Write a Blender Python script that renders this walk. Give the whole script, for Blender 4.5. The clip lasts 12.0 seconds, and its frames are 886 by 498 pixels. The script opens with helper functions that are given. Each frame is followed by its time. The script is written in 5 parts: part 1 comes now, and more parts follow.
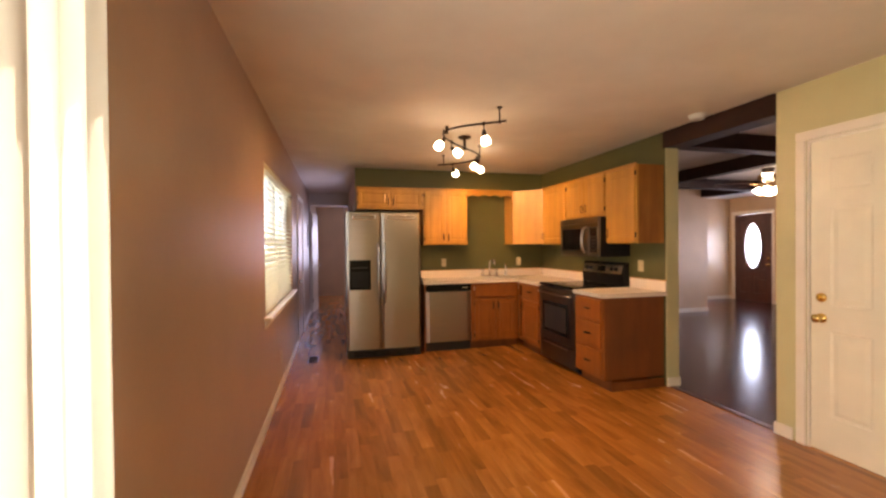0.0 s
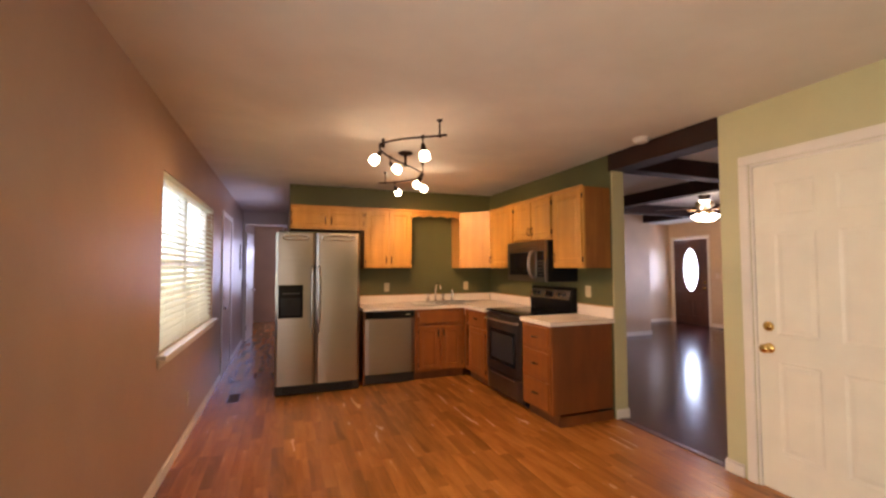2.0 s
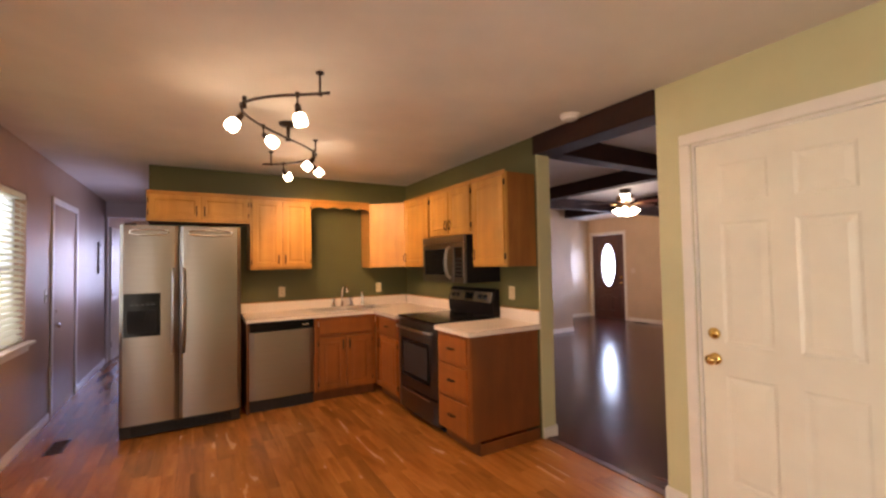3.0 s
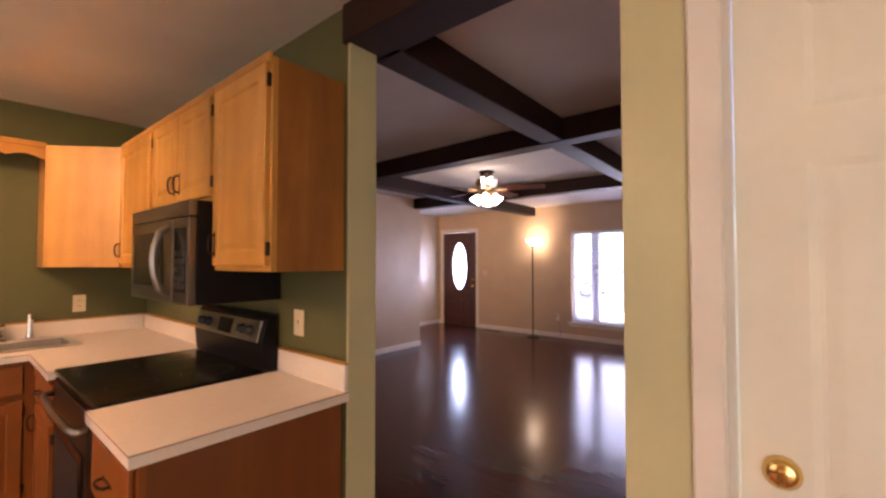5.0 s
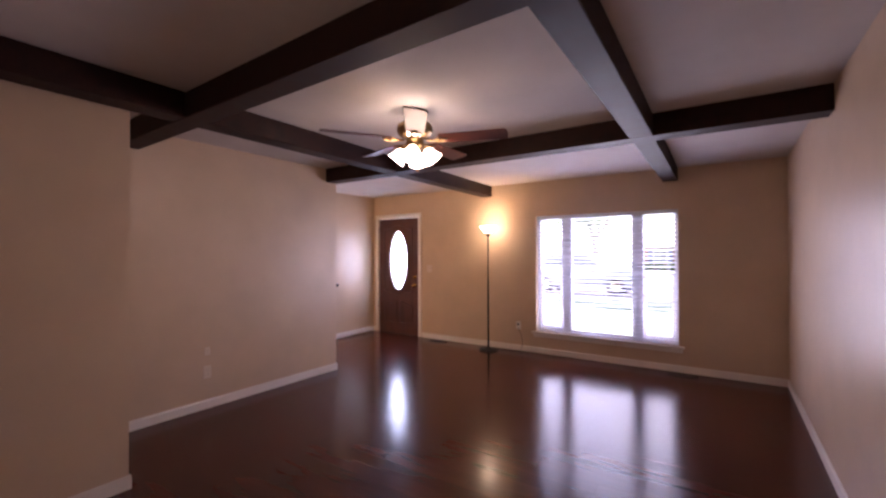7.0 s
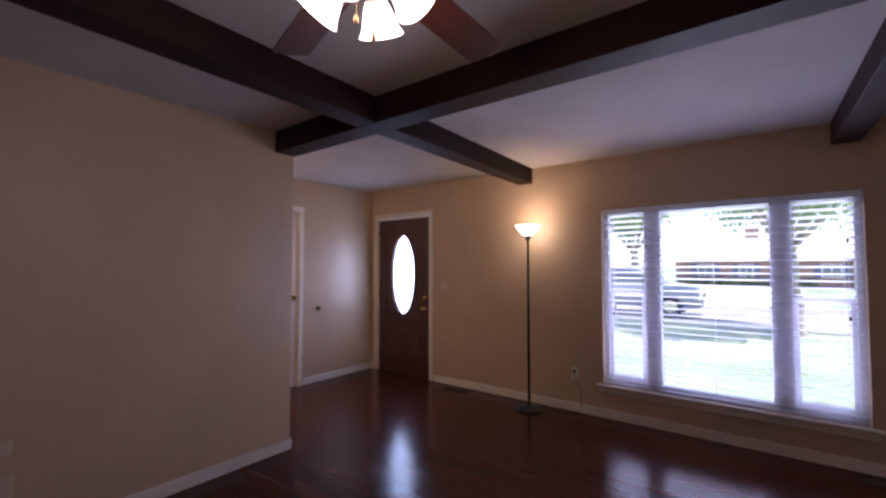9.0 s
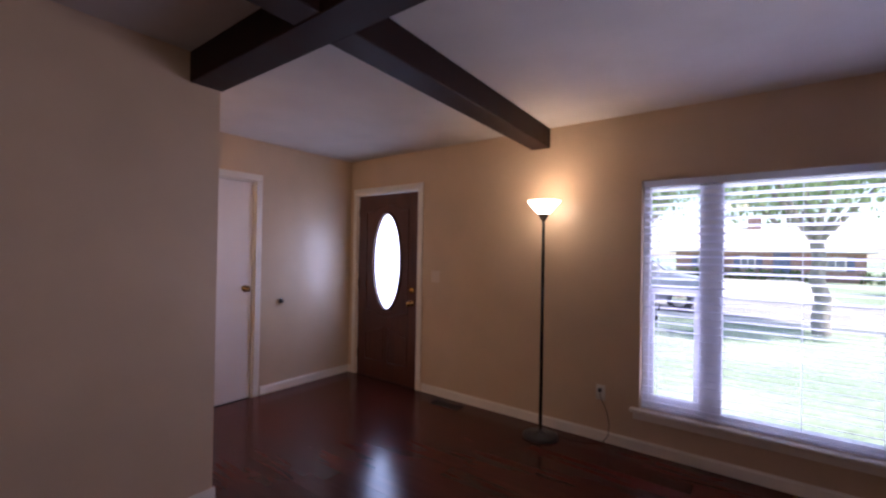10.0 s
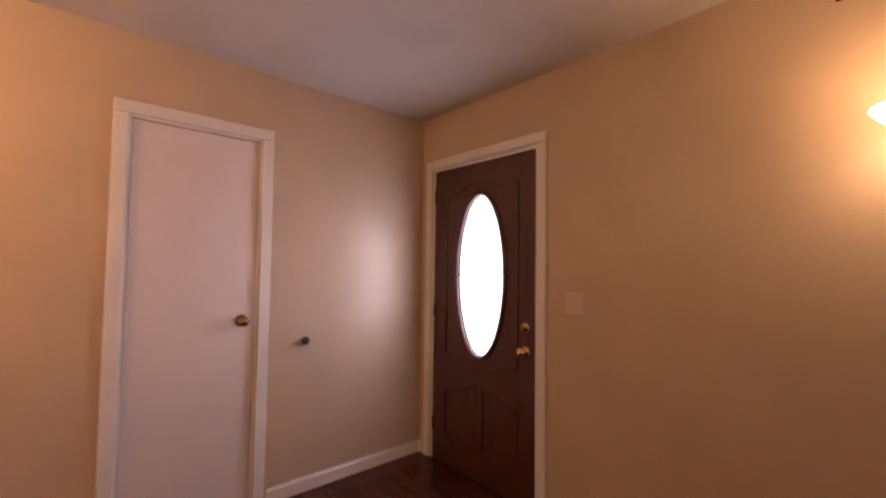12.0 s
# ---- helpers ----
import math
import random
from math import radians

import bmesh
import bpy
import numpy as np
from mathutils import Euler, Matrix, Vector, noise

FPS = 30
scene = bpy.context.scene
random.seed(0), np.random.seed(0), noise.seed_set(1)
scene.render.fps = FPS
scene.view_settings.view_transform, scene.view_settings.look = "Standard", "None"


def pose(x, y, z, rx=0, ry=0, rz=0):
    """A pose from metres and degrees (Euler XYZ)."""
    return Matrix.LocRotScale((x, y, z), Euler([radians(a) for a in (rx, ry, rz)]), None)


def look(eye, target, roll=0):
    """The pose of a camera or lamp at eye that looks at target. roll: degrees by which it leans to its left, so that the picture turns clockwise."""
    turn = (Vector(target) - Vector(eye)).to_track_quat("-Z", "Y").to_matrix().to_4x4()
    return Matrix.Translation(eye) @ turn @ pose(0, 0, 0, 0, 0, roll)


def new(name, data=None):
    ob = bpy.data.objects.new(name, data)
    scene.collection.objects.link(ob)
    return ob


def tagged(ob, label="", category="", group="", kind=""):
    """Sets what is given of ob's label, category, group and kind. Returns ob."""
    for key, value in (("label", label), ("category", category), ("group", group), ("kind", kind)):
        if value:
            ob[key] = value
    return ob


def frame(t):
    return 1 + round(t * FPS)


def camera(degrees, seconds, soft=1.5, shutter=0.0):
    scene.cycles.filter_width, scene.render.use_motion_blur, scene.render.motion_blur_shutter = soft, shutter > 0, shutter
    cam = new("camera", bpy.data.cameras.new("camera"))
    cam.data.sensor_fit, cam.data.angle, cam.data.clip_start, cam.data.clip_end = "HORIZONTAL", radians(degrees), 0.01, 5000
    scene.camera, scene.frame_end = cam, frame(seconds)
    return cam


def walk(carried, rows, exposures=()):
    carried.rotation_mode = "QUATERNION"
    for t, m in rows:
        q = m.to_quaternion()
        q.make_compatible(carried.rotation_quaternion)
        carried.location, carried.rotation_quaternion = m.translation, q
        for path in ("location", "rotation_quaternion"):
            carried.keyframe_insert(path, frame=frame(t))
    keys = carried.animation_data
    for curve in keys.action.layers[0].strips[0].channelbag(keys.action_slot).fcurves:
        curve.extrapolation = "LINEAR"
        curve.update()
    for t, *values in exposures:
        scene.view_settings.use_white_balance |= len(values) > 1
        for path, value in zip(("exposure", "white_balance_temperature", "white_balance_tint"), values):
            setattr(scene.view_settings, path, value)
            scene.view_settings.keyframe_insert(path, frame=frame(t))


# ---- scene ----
cam = camera(93.1, 12.0, soft=2.5)
EXPO = [(0, 2.5, 7700, 17), (1, 2.42, 7500, 15), (1.5, 2.32, 7000, 14), (2, 2.45, 6800, 17), (3.7, 2.46, 6750, 18), (5.5, 2.46, 6500, 25), (6.5, 2.47, 6850, 29), (8.5, 1.4, 6200, 26), (9.5, 1.28, 5900, 22), (10.5, 1.28, 6600, 27), (11.5, 1.5, 8400, 36), (12, 1.66, 9100, 37)]
PATH = [
    (0, (-0.138, 0.033, 1.374), (0.355, 1.972, 1.355), -0.5),
    (0.5, (-0.168, 0.034, 1.359), (0.117, 2.014, 1.403), -4.0),
    (1, (-0.149, 0.029, 1.377), (0.096, 2.013, 1.442), -2.4),
    (1.5, (-0.033, 0.072, 1.385), (0.369, 2.03, 1.468), -0.7),
    (2, (0.08, 0.308, 1.391), (0.782, 2.179, 1.476), -0.2),
    (2.5, (0.231, 0.57, 1.407), (1.086, 2.377, 1.454), -3.5),
    (3, (0.536, 0.854, 1.41), (1.546, 2.579, 1.478), -1.0),
    (3.5, (0.857, 1.198, 1.422), (2.097, 2.765, 1.474), -1.5),
    (3.7, (0.984, 1.323, 1.486), (2.305, 2.824, 1.514), -2.4),
    (5.3, (2.14, 2.227, 1.406), (3.702, 3.476, 1.449), -0.4),
    (5.5, (2.311, 2.346, 1.418), (3.877, 3.59, 1.404), -1.3),
    (5.8, (2.535, 2.497, 1.437), (4.197, 3.608, 1.386), 0.8),
    (6, (2.689, 2.568, 1.398), (4.395, 3.612, 1.356), -1.1),
    (6.2, (2.851, 2.663, 1.408), (4.589, 3.652, 1.365), -0.2),
    (6.5, (3.116, 2.73, 1.431), (4.8, 3.807, 1.443), -1.0),
    (8.3, (4.57, 3.615, 1.412), (6.203, 4.769, 1.404), 0.8),
    (8.5, (4.756, 3.696, 1.421), (6.4, 4.834, 1.427), -0.0),
    (9, (5.172, 3.93, 1.412), (6.758, 5.146, 1.492), 0.0),
    (9.5, (5.58, 4.197, 1.408), (7.171, 5.408, 1.438), 0.9),
    (10, (5.961, 4.479, 1.405), (7.56, 5.681, 1.421), 1.0),
    (10.5, (6.34, 4.785, 1.413), (7.802, 6.15, 1.396), 0.4),
    (11, (6.629, 5.167, 1.413), (8.143, 6.475, 1.406), -0.5),
    (11.5, (7.035, 5.472, 1.404), (8.397, 6.935, 1.449), 1.5),
    (12, (7.287, 5.845, 1.345), (8.607, 7.345, 1.43), 0.8),
]
walk(cam, [(t, look(eye, target, roll)) for t, eye, target, roll in PATH], EXPO)

# ---- world and lights ----
world = bpy.data.worlds.new("sky")
scene.world = world
world.use_nodes = True
SUN_ELEV, SUN_TURN = 62.0, 180.0
_n = world.node_tree.nodes
_sky = _n.new("ShaderNodeTexSky")
_sky.sky_type = "NISHITA"
_sky.sun_disc = False
_sky.sun_elevation = radians(SUN_ELEV)
_sky.sun_rotation = radians(SUN_TURN)
_n["Background"].inputs[1].default_value = 0.15
world.node_tree.links.new(_sky.outputs[0], _n["Background"].inputs[0])


def lamp(name, kind, m, watts, colour, **more):
    data = bpy.data.lights.new(name, kind)
    data.energy, data.color = watts, colour
    for key, value in more.items():
        setattr(data, key, value)
    ob = new(name, data)
    ob.matrix_world = m
    return ob


DAY = (0.76, 0.76, 1.0)
WARM = (1.0, 0.58, 0.29)
_az = radians(SUN_TURN)
_from = Vector((math.sin(_az) * math.cos(radians(SUN_ELEV)), math.cos(_az) * math.cos(radians(SUN_ELEV)), math.sin(radians(SUN_ELEV))))
lamp("sun", "SUN", look(_from * 50, (0, 0, 0)), 5.0, (1.0, 0.95, 0.86), angle=radians(0.5))
# sky light standing in the openings, and fill added before the patio vanes
for _y0, _y1, _w in ((3.45, 3.75, 0.19), (3.91, 4.65, 0.52), (4.81, 5.09, 0.19)):
    lamp("sky_front_window", "AREA", look((9.302, (_y0 + _y1) / 2, 1.13), (5.0, (_y0 + _y1) / 2, 1.05)), 15 * _w, DAY, shape="RECTANGLE", size=_y1 - _y0, size_y=1.48)
lamp("sky_front_door", "AREA", look((9.19, 7.72, 1.29), (5.0, 7.72, 1.2)), 1.9, (0.50, 0.64, 1.0), shape="ELLIPSE", size=0.36, size_y=0.95)
lamp("sky_porch", "AREA", look((9.75, 7.72, 1.5), (9.2, 7.72, 1.29)), 15, (0.60, 0.68, 1.0), shape="RECTANGLE", size=1.4, size_y=1.8)
lamp("sky_side_window", "AREA", look((-0.728, 4.48, 1.42), (2.0, 4.48, 1.3)), 1.8, DAY, shape="RECTANGLE", size=1.9, size_y=1.1)
lamp("sky_patio_door", "AREA", look((-0.66, -0.04, 1.08), (3.0, -0.04, 1.08)), 5.5, (1.0, 0.95, 0.86), shape="RECTANGLE", size=2.34, size_y=2.12)
# Added fill on the room side of the closed vanes, for daylight through them.
lamp("sky_patio_slits", "AREA", look((-0.53, -0.08, 1.08), (3.0, -0.08, 1.08)), 9.0, (1.0, 0.95, 0.84), shape="RECTANGLE", size=2.1, size_y=2.0)
# Unseen opening assumed here as the source of the passage's bluish light.
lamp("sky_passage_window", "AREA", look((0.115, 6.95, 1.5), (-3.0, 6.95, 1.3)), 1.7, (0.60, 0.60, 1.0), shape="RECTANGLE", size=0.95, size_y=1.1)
lamp("sky_back_room", "AREA", look((0.78, 11.99, 1.45), (0.0, 7.0, 1.1)), 6, (0.52, 0.55, 1.0), shape="RECTANGLE", size=0.9, size_y=1.2)
lamp("hall_ceiling_bulb", "POINT", pose(6.15, 7.62, 2.2), 7.5, (1.0, 0.70, 0.38), shadow_soft_size=0.08)

# ---- materials ----


def tree(name):
    m = bpy.data.materials.new(name)
    m.use_nodes = True
    nt = m.node_tree
    return m, nt, nt.nodes["Principled BSDF"]


def node(nt, kind, **vals):
    n = nt.nodes.new(kind)
    for k, v in vals.items():
        if k.startswith("i_"):
            n.inputs[k[2:].replace("_", " ")].default_value = v
        else:
            setattr(n, k, v)
    return n


def ramp(nt, stops, src):
    r = nt.nodes.new("ShaderNodeValToRGB")
    el = r.color_ramp.elements
    while len(el) < len(stops):
        el.new(0.5)
    for e, (p, c) in zip(el, stops):
        e.position, e.color = p, (*c, 1) if len(c) == 3 else c
    nt.links.new(src, r.inputs[0])
    return r


def shade(c, k):
    return tuple(min(1, v * k) for v in c)


def coat(name, colour, rough=0.5, metal=0.0, vary=0.06, scale=3.0, bump=0.0, bscale=200.0, spec=0.5, **extra):
    """Paint, plastic, metal: colour that varies softly at two scales, with a fine relief."""
    m, nt, p = tree(name)
    co = node(nt, "ShaderNodeTexCoord")
    big = node(nt, "ShaderNodeTexNoise", i_Scale=scale, i_Detail=6.0)
    nt.links.new(co.outputs["Object"], big.inputs["Vector"])
    r = ramp(nt, [(0.3, shade(colour, 1 - vary)), (0.7, shade(colour, 1 + vary))], big.outputs[0])
    nt.links.new(r.outputs[0], p.inputs["Base Color"])
    fine = node(nt, "ShaderNodeTexNoise", i_Scale=scale * 14, i_Detail=4.0)
    nt.links.new(co.outputs["Object"], fine.inputs["Vector"])
    rr = node(nt, "ShaderNodeMapRange")
    rr.inputs["To Min"].default_value, rr.inputs["To Max"].default_value = max(0.02, rough * 0.85), min(1, rough * 1.15)
    nt.links.new(fine.outputs[0], rr.inputs["Value"])
    nt.links.new(rr.outputs[0], p.inputs["Roughness"])
    p.inputs["Metallic"].default_value = metal
    p.inputs["Specular IOR Level"].default_value = spec
    if bump:
        b = node(nt, "ShaderNodeTexNoise", i_Scale=bscale, i_Detail=3.0)
        nt.links.new(co.outputs["Object"], b.inputs["Vector"])
        bn = node(nt, "ShaderNodeBump", i_Strength=bump, i_Distance=0.002)
        nt.links.new(b.outputs[0], bn.inputs["Height"])
        nt.links.new(bn.outputs[0], p.inputs["Normal"])
    for k, v in extra.items():
        p.inputs[k.replace("_", " ")].default_value = v
    return m


def wood(name, light, dark, rough=0.4, grain=(18, 18, 1.6), piece=0.0, coatw=0.0, spec=0.5, blotch=0.2, figure=0.0):
    """Wood with its grain along z of the object (or the axis whose grain number is small)."""
    m, nt, p = tree(name)
    co = node(nt, "ShaderNodeTexCoord")
    mp = node(nt, "ShaderNodeMapping")
    mp.inputs["Scale"].default_value = grain
    nt.links.new(co.outputs["Object"], mp.inputs["Vector"])
    n1 = node(nt, "ShaderNodeTexNoise", noise_dimensions="4D", i_Scale=1.0, i_Detail=9.0, i_Roughness=0.62, i_Distortion=0.9)
    nt.links.new(mp.outputs[0], n1.inputs["Vector"])
    r = ramp(nt, [(0.28, dark), (0.5, tuple((a + b) / 2 for a, b in zip(light, dark))), (0.72, light)], n1.outputs[0])
    big = node(nt, "ShaderNodeTexNoise", i_Scale=2.2, i_Detail=3.0)
    nt.links.new(co.outputs["Object"], big.inputs["Vector"])
    mix = node(nt, "ShaderNodeHueSaturation")
    nt.links.new(r.outputs[0], mix.inputs["Color"])
    mr = node(nt, "ShaderNodeMapRange")
    mr.inputs["To Min"].default_value, mr.inputs["To Max"].default_value = 1 - blotch, 1 + blotch
    src = big.outputs[0]
    if piece:
        oi = node(nt, "ShaderNodeObjectInfo")
        ge = node(nt, "ShaderNodeNewGeometry")
        add = node(nt, "ShaderNodeMath", operation="ADD")
        nt.links.new(oi.outputs["Random"], add.inputs[0])
        nt.links.new(ge.outputs["Random Per Island"], add.inputs[1])
        fr = node(nt, "ShaderNodeMath", operation="FRACT")
        nt.links.new(add.outputs[0], fr.inputs[0])
        w = node(nt, "ShaderNodeMath", operation="MULTIPLY")
        w.inputs[1].default_value = 37.0
        nt.links.new(fr.outputs[0], w.inputs[0])
        nt.links.new(w.outputs[0], n1.inputs["W"])
        src = fr.outputs[0]
        mr.inputs["To Min"].default_value, mr.inputs["To Max"].default_value = 1 - piece, 1 + piece
    nt.links.new(src, mr.inputs["Value"])
    value = mr.outputs[0]
    if piece:
        wear = node(nt, "ShaderNodeMapRange")
        wear.inputs["From Min"].default_value, wear.inputs["From Max"].default_value = 0.3, 0.7
        wear.inputs["To Min"].default_value, wear.inputs["To Max"].default_value = 1 - blotch, 1 + blotch * 0.5
        nt.links.new(n1.outputs[0], wear.inputs["Value"])
        both = node(nt, "ShaderNodeMath", operation="MULTIPLY")
        nt.links.new(value, both.inputs[0])
        nt.links.new(wear.outputs[0], both.inputs[1])
        value = both.outputs[0]
    if figure:
        fm = node(nt, "ShaderNodeMapping")
        fm.inputs["Scale"].default_value = (1, 1, 0.22)
        nt.links.new(co.outputs["Object"], fm.inputs["Vector"])
        wave = node(nt, "ShaderNodeTexWave", wave_type="RINGS", rings_direction="Z", i_Scale=2.6, i_Distortion=9.0, i_Detail=2.0)
        wave.inputs["Detail Scale"].default_value = 0.7
        nt.links.new(fm.outputs[0], wave.inputs["Vector"])
        band = node(nt, "ShaderNodeMapRange")
        band.inputs["To Min"].default_value, band.inputs["To Max"].default_value = 1 - figure, 1 + figure * 0.4
        nt.links.new(wave.outputs["Fac"], band.inputs["Value"])
        drawn = node(nt, "ShaderNodeMath", operation="MULTIPLY")
        nt.links.new(value, drawn.inputs[0])
        nt.links.new(band.outputs[0], drawn.inputs[1])
        value = drawn.outputs[0]
    nt.links.new(value, mix.inputs["Value"])
    nt.links.new(mix.outputs[0], p.inputs["Base Color"])
    rr = node(nt, "ShaderNodeMapRange")
    rr.inputs["To Min"].default_value, rr.inputs["To Max"].default_value = rough * 0.8, rough * 1.25
    nt.links.new(n1.outputs[0], rr.inputs["Value"])
    nt.links.new(rr.outputs[0], p.inputs["Roughness"])
    bn = node(nt, "ShaderNodeBump", i_Strength=0.04, i_Distance=0.001)
    nt.links.new(n1.outputs[0], bn.inputs["Height"])
    nt.links.new(bn.outputs[0], p.inputs["Normal"])
    p.inputs["Coat Weight"].default_value = coatw
    p.inputs["Coat Roughness"].default_value = 0.12
    p.inputs["Specular IOR Level"].default_value = spec
    return m


def glow(name, colour, strength):
    m, nt, p = tree(name)
    p.inputs["Base Color"].default_value = (0.9, 0.88, 0.82, 1)
    p.inputs["Emission Color"].default_value = (*colour, 1)
    p.inputs["Emission Strength"].default_value = strength
    p.inputs["Roughness"].default_value = 0.3
    return m


def glass(name, tint=(1, 1, 1), rough=0.0):
    m, nt, p = tree(name)
    p.inputs["Base Color"].default_value = (*tint, 1)
    p.inputs["Transmission Weight"].default_value = 1.0
    p.inputs["Roughness"].default_value = rough
    p.inputs["IOR"].default_value = 1.45
    return m


TAN = coat("tan_satin_wall_paint", (0.40, 0.27, 0.185), 0.34, vary=0.05, bump=0.07, bscale=60)
GREEN = coat("olive_green_wall_paint", (0.105, 0.108, 0.040), 0.45, vary=0.06, bump=0.07, bscale=60)
SAGE = coat("pale_sage_wall_paint", (0.54, 0.52, 0.31), 0.45, vary=0.05, bump=0.07, bscale=60)
BEIGE = coat("beige_wall_paint", (0.595, 0.452, 0.318), 0.36, vary=0.05, bump=0.07, bscale=55)
# Living room ceiling white, darkened so its colour takes up the dimmer light.
CEILL = coat("dimmed_flat_living_ceiling_white", (0.60, 0.56, 0.53), 0.9, vary=0.05, bump=0.25, bscale=90)
CEIL = coat("white_ceiling_paint", (0.72, 0.68, 0.62), 0.85, vary=0.05, bump=0.25, bscale=90)
TRIM = coat("white_trim_paint", (0.78, 0.74, 0.68), 0.3, vary=0.04, scale=6, bump=0.05)
DOORW = coat("cream_door_paint", (0.80, 0.77, 0.66), 0.32, vary=0.04, scale=5, bump=0.1, bscale=150)
BEAM = wood("dark_stained_beam_wood", (0.034, 0.011, 0.007), (0.011, 0.004, 0.003), 0.6, grain=(9, 9, 9), spec=0.25)
OAK = wood("honey_oak", (0.55, 0.285, 0.060), (0.45, 0.215, 0.040), 0.45, grain=(8, 8, 1.0), coatw=0.06, blotch=0.4, figure=0.06)
OAKS = wood("honey_oak_side_veneer", (0.40, 0.165, 0.034), (0.26, 0.092, 0.016), 0.42, grain=(11, 11, 1.2), coatw=0.08, blotch=0.5, figure=0.12)
# Honey oak made redder and darker for base units, weaker light below painted in.
OAKB = wood("shaded_honey_oak", (0.30, 0.095, 0.016), (0.22, 0.064, 0.011), 0.38, grain=(9, 9, 1.1), coatw=0.12, blotch=0.5, figure=0.06)
OAKBX = wood("shaded_honey_oak_level_grain", (0.30, 0.095, 0.016), (0.22, 0.064, 0.011), 0.38, grain=(1.1, 1.1, 9), coatw=0.12, blotch=0.5, figure=0.06)
OAKD = wood("reddish_oak_veneer", (0.20, 0.063, 0.014), (0.145, 0.041, 0.009), 0.42, grain=(11, 11, 1.2), coatw=0.1, blotch=0.4, figure=0.08)
OAKX = wood("honey_oak_level_grain", (0.54, 0.27, 0.058), (0.40, 0.17, 0.030), 0.4, grain=(1.0, 1.0, 8), coatw=0.12, blotch=0.4)
KFLOOR = wood("golden_oak_laminate", (0.47, 0.188, 0.040), (0.26, 0.090, 0.018), 0.25, grain=(9, 1.2, 9), piece=0.20, coatw=0.1, blotch=0.16)
LFLOOR = wood("dark_cherry_laminate", (0.078, 0.019, 0.013), (0.048, 0.012, 0.008), 0.18, grain=(9, 1.0, 9), piece=0.16, coatw=0.0, spec=0.25, blotch=0.08)
MAHOG = wood("dark_mahogany_stain", (0.11, 0.032, 0.018), (0.045, 0.013, 0.008), 0.3, grain=(14, 14, 1.4), coatw=0.3)
BLACK = coat("black_glossy_enamel", (0.006, 0.006, 0.006), 0.14, vary=0.1, spec=0.18)
BLACKM = coat("black_plastic", (0.02, 0.02, 0.021), 0.42, vary=0.1)
DARK = coat("dark_gap", (0.01, 0.008, 0.006), 0.9)
BRONZE = coat("oil_rubbed_bronze", (0.045, 0.028, 0.02), 0.38, metal=0.8, vary=0.2, scale=20)
DBRASS = coat("dark_aged_brass", (0.30, 0.20, 0.09), 0.25, metal=1.0, vary=0.15, scale=30)
BLACKG = coat("satin_black_enamel", (0.006, 0.006, 0.007), 0.4, vary=0.1, spec=0.2)
BRASS = coat("polished_brass", (0.80, 0.55, 0.20), 0.2, metal=1.0, vary=0.08, scale=30)
CHROME = coat("chrome", (0.84, 0.84, 0.85), 0.12, metal=1.0, vary=0.04)
SINKM = coat("polished_sink_steel", (0.78, 0.76, 0.73), 0.4, metal=1.0, vary=0.05)
LAMIN = coat("white_laminate", (0.74, 0.67, 0.60), 0.35, vary=0.03, scale=60)
PLATE = coat("ivory_plastic", (0.58, 0.50, 0.34), 0.35, vary=0.02)
WHITEP = coat("white_plastic", (0.8, 0.78, 0.74), 0.35, vary=0.02)


def steel_material(name, lo, hi):
    m, nt, p = tree(name)
    co = node(nt, "ShaderNodeTexCoord")
    mp = node(nt, "ShaderNodeMapping")
    mp.inputs["Scale"].default_value = (3, 3, 420)
    nt.links.new(co.outputs["Object"], mp.inputs["Vector"])
    n1 = node(nt, "ShaderNodeTexNoise", i_Scale=1.0, i_Detail=4.0)
    nt.links.new(mp.outputs[0], n1.inputs["Vector"])
    n2 = node(nt, "ShaderNodeTexNoise", i_Scale=2.5, i_Detail=5.0)
    nt.links.new(co.outputs["Object"], n2.inputs["Vector"])
    r = ramp(nt, [(0.3, lo), (0.7, hi)], n1.outputs[0])
    nt.links.new(r.outputs[0], p.inputs["Base Color"])
    rr = node(nt, "ShaderNodeMapRange")
    rr.inputs["To Min"].default_value, rr.inputs["To Max"].default_value = 0.24, 0.38
    nt.links.new(n2.outputs[0], rr.inputs["Value"])
    nt.links.new(rr.outputs[0], p.inputs["Roughness"])
    p.inputs["Metallic"].default_value = 1.0
    bn = node(nt, "ShaderNodeBump", i_Strength=0.02, i_Distance=0.001)
    nt.links.new(n1.outputs[0], bn.inputs["Height"])
    nt.links.new(bn.outputs[0], p.inputs["Normal"])
    return m


STEEL = steel_material("brushed_stainless_steel", (0.335, 0.30, 0.27), (0.385, 0.35, 0.32))
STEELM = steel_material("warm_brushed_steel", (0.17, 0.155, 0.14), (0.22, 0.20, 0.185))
STEELH = steel_material("satin_steel_handle", (0.34, 0.32, 0.30), (0.42, 0.40, 0.38))
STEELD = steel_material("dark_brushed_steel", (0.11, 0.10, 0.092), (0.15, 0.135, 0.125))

# ---- mesh helpers ----


def part(name, bm, material, parent=None, label="", smooth=False, kind=""):
    me = bpy.data.meshes.new(name)
    bm.normal_update()
    bm.to_mesh(me)
    bm.free()
    me.materials.append(material)
    if smooth:
        for f in me.polygons:
            f.use_smooth = True
    ob = new(name, me)
    ob.parent = parent
    return tagged(ob, label=label, kind=kind)


def thing(name, m, label, category, group=""):
    ob = new(name)
    ob.empty_display_size = 0.1
    ob.matrix_world = m
    return tagged(ob, label, category, group)


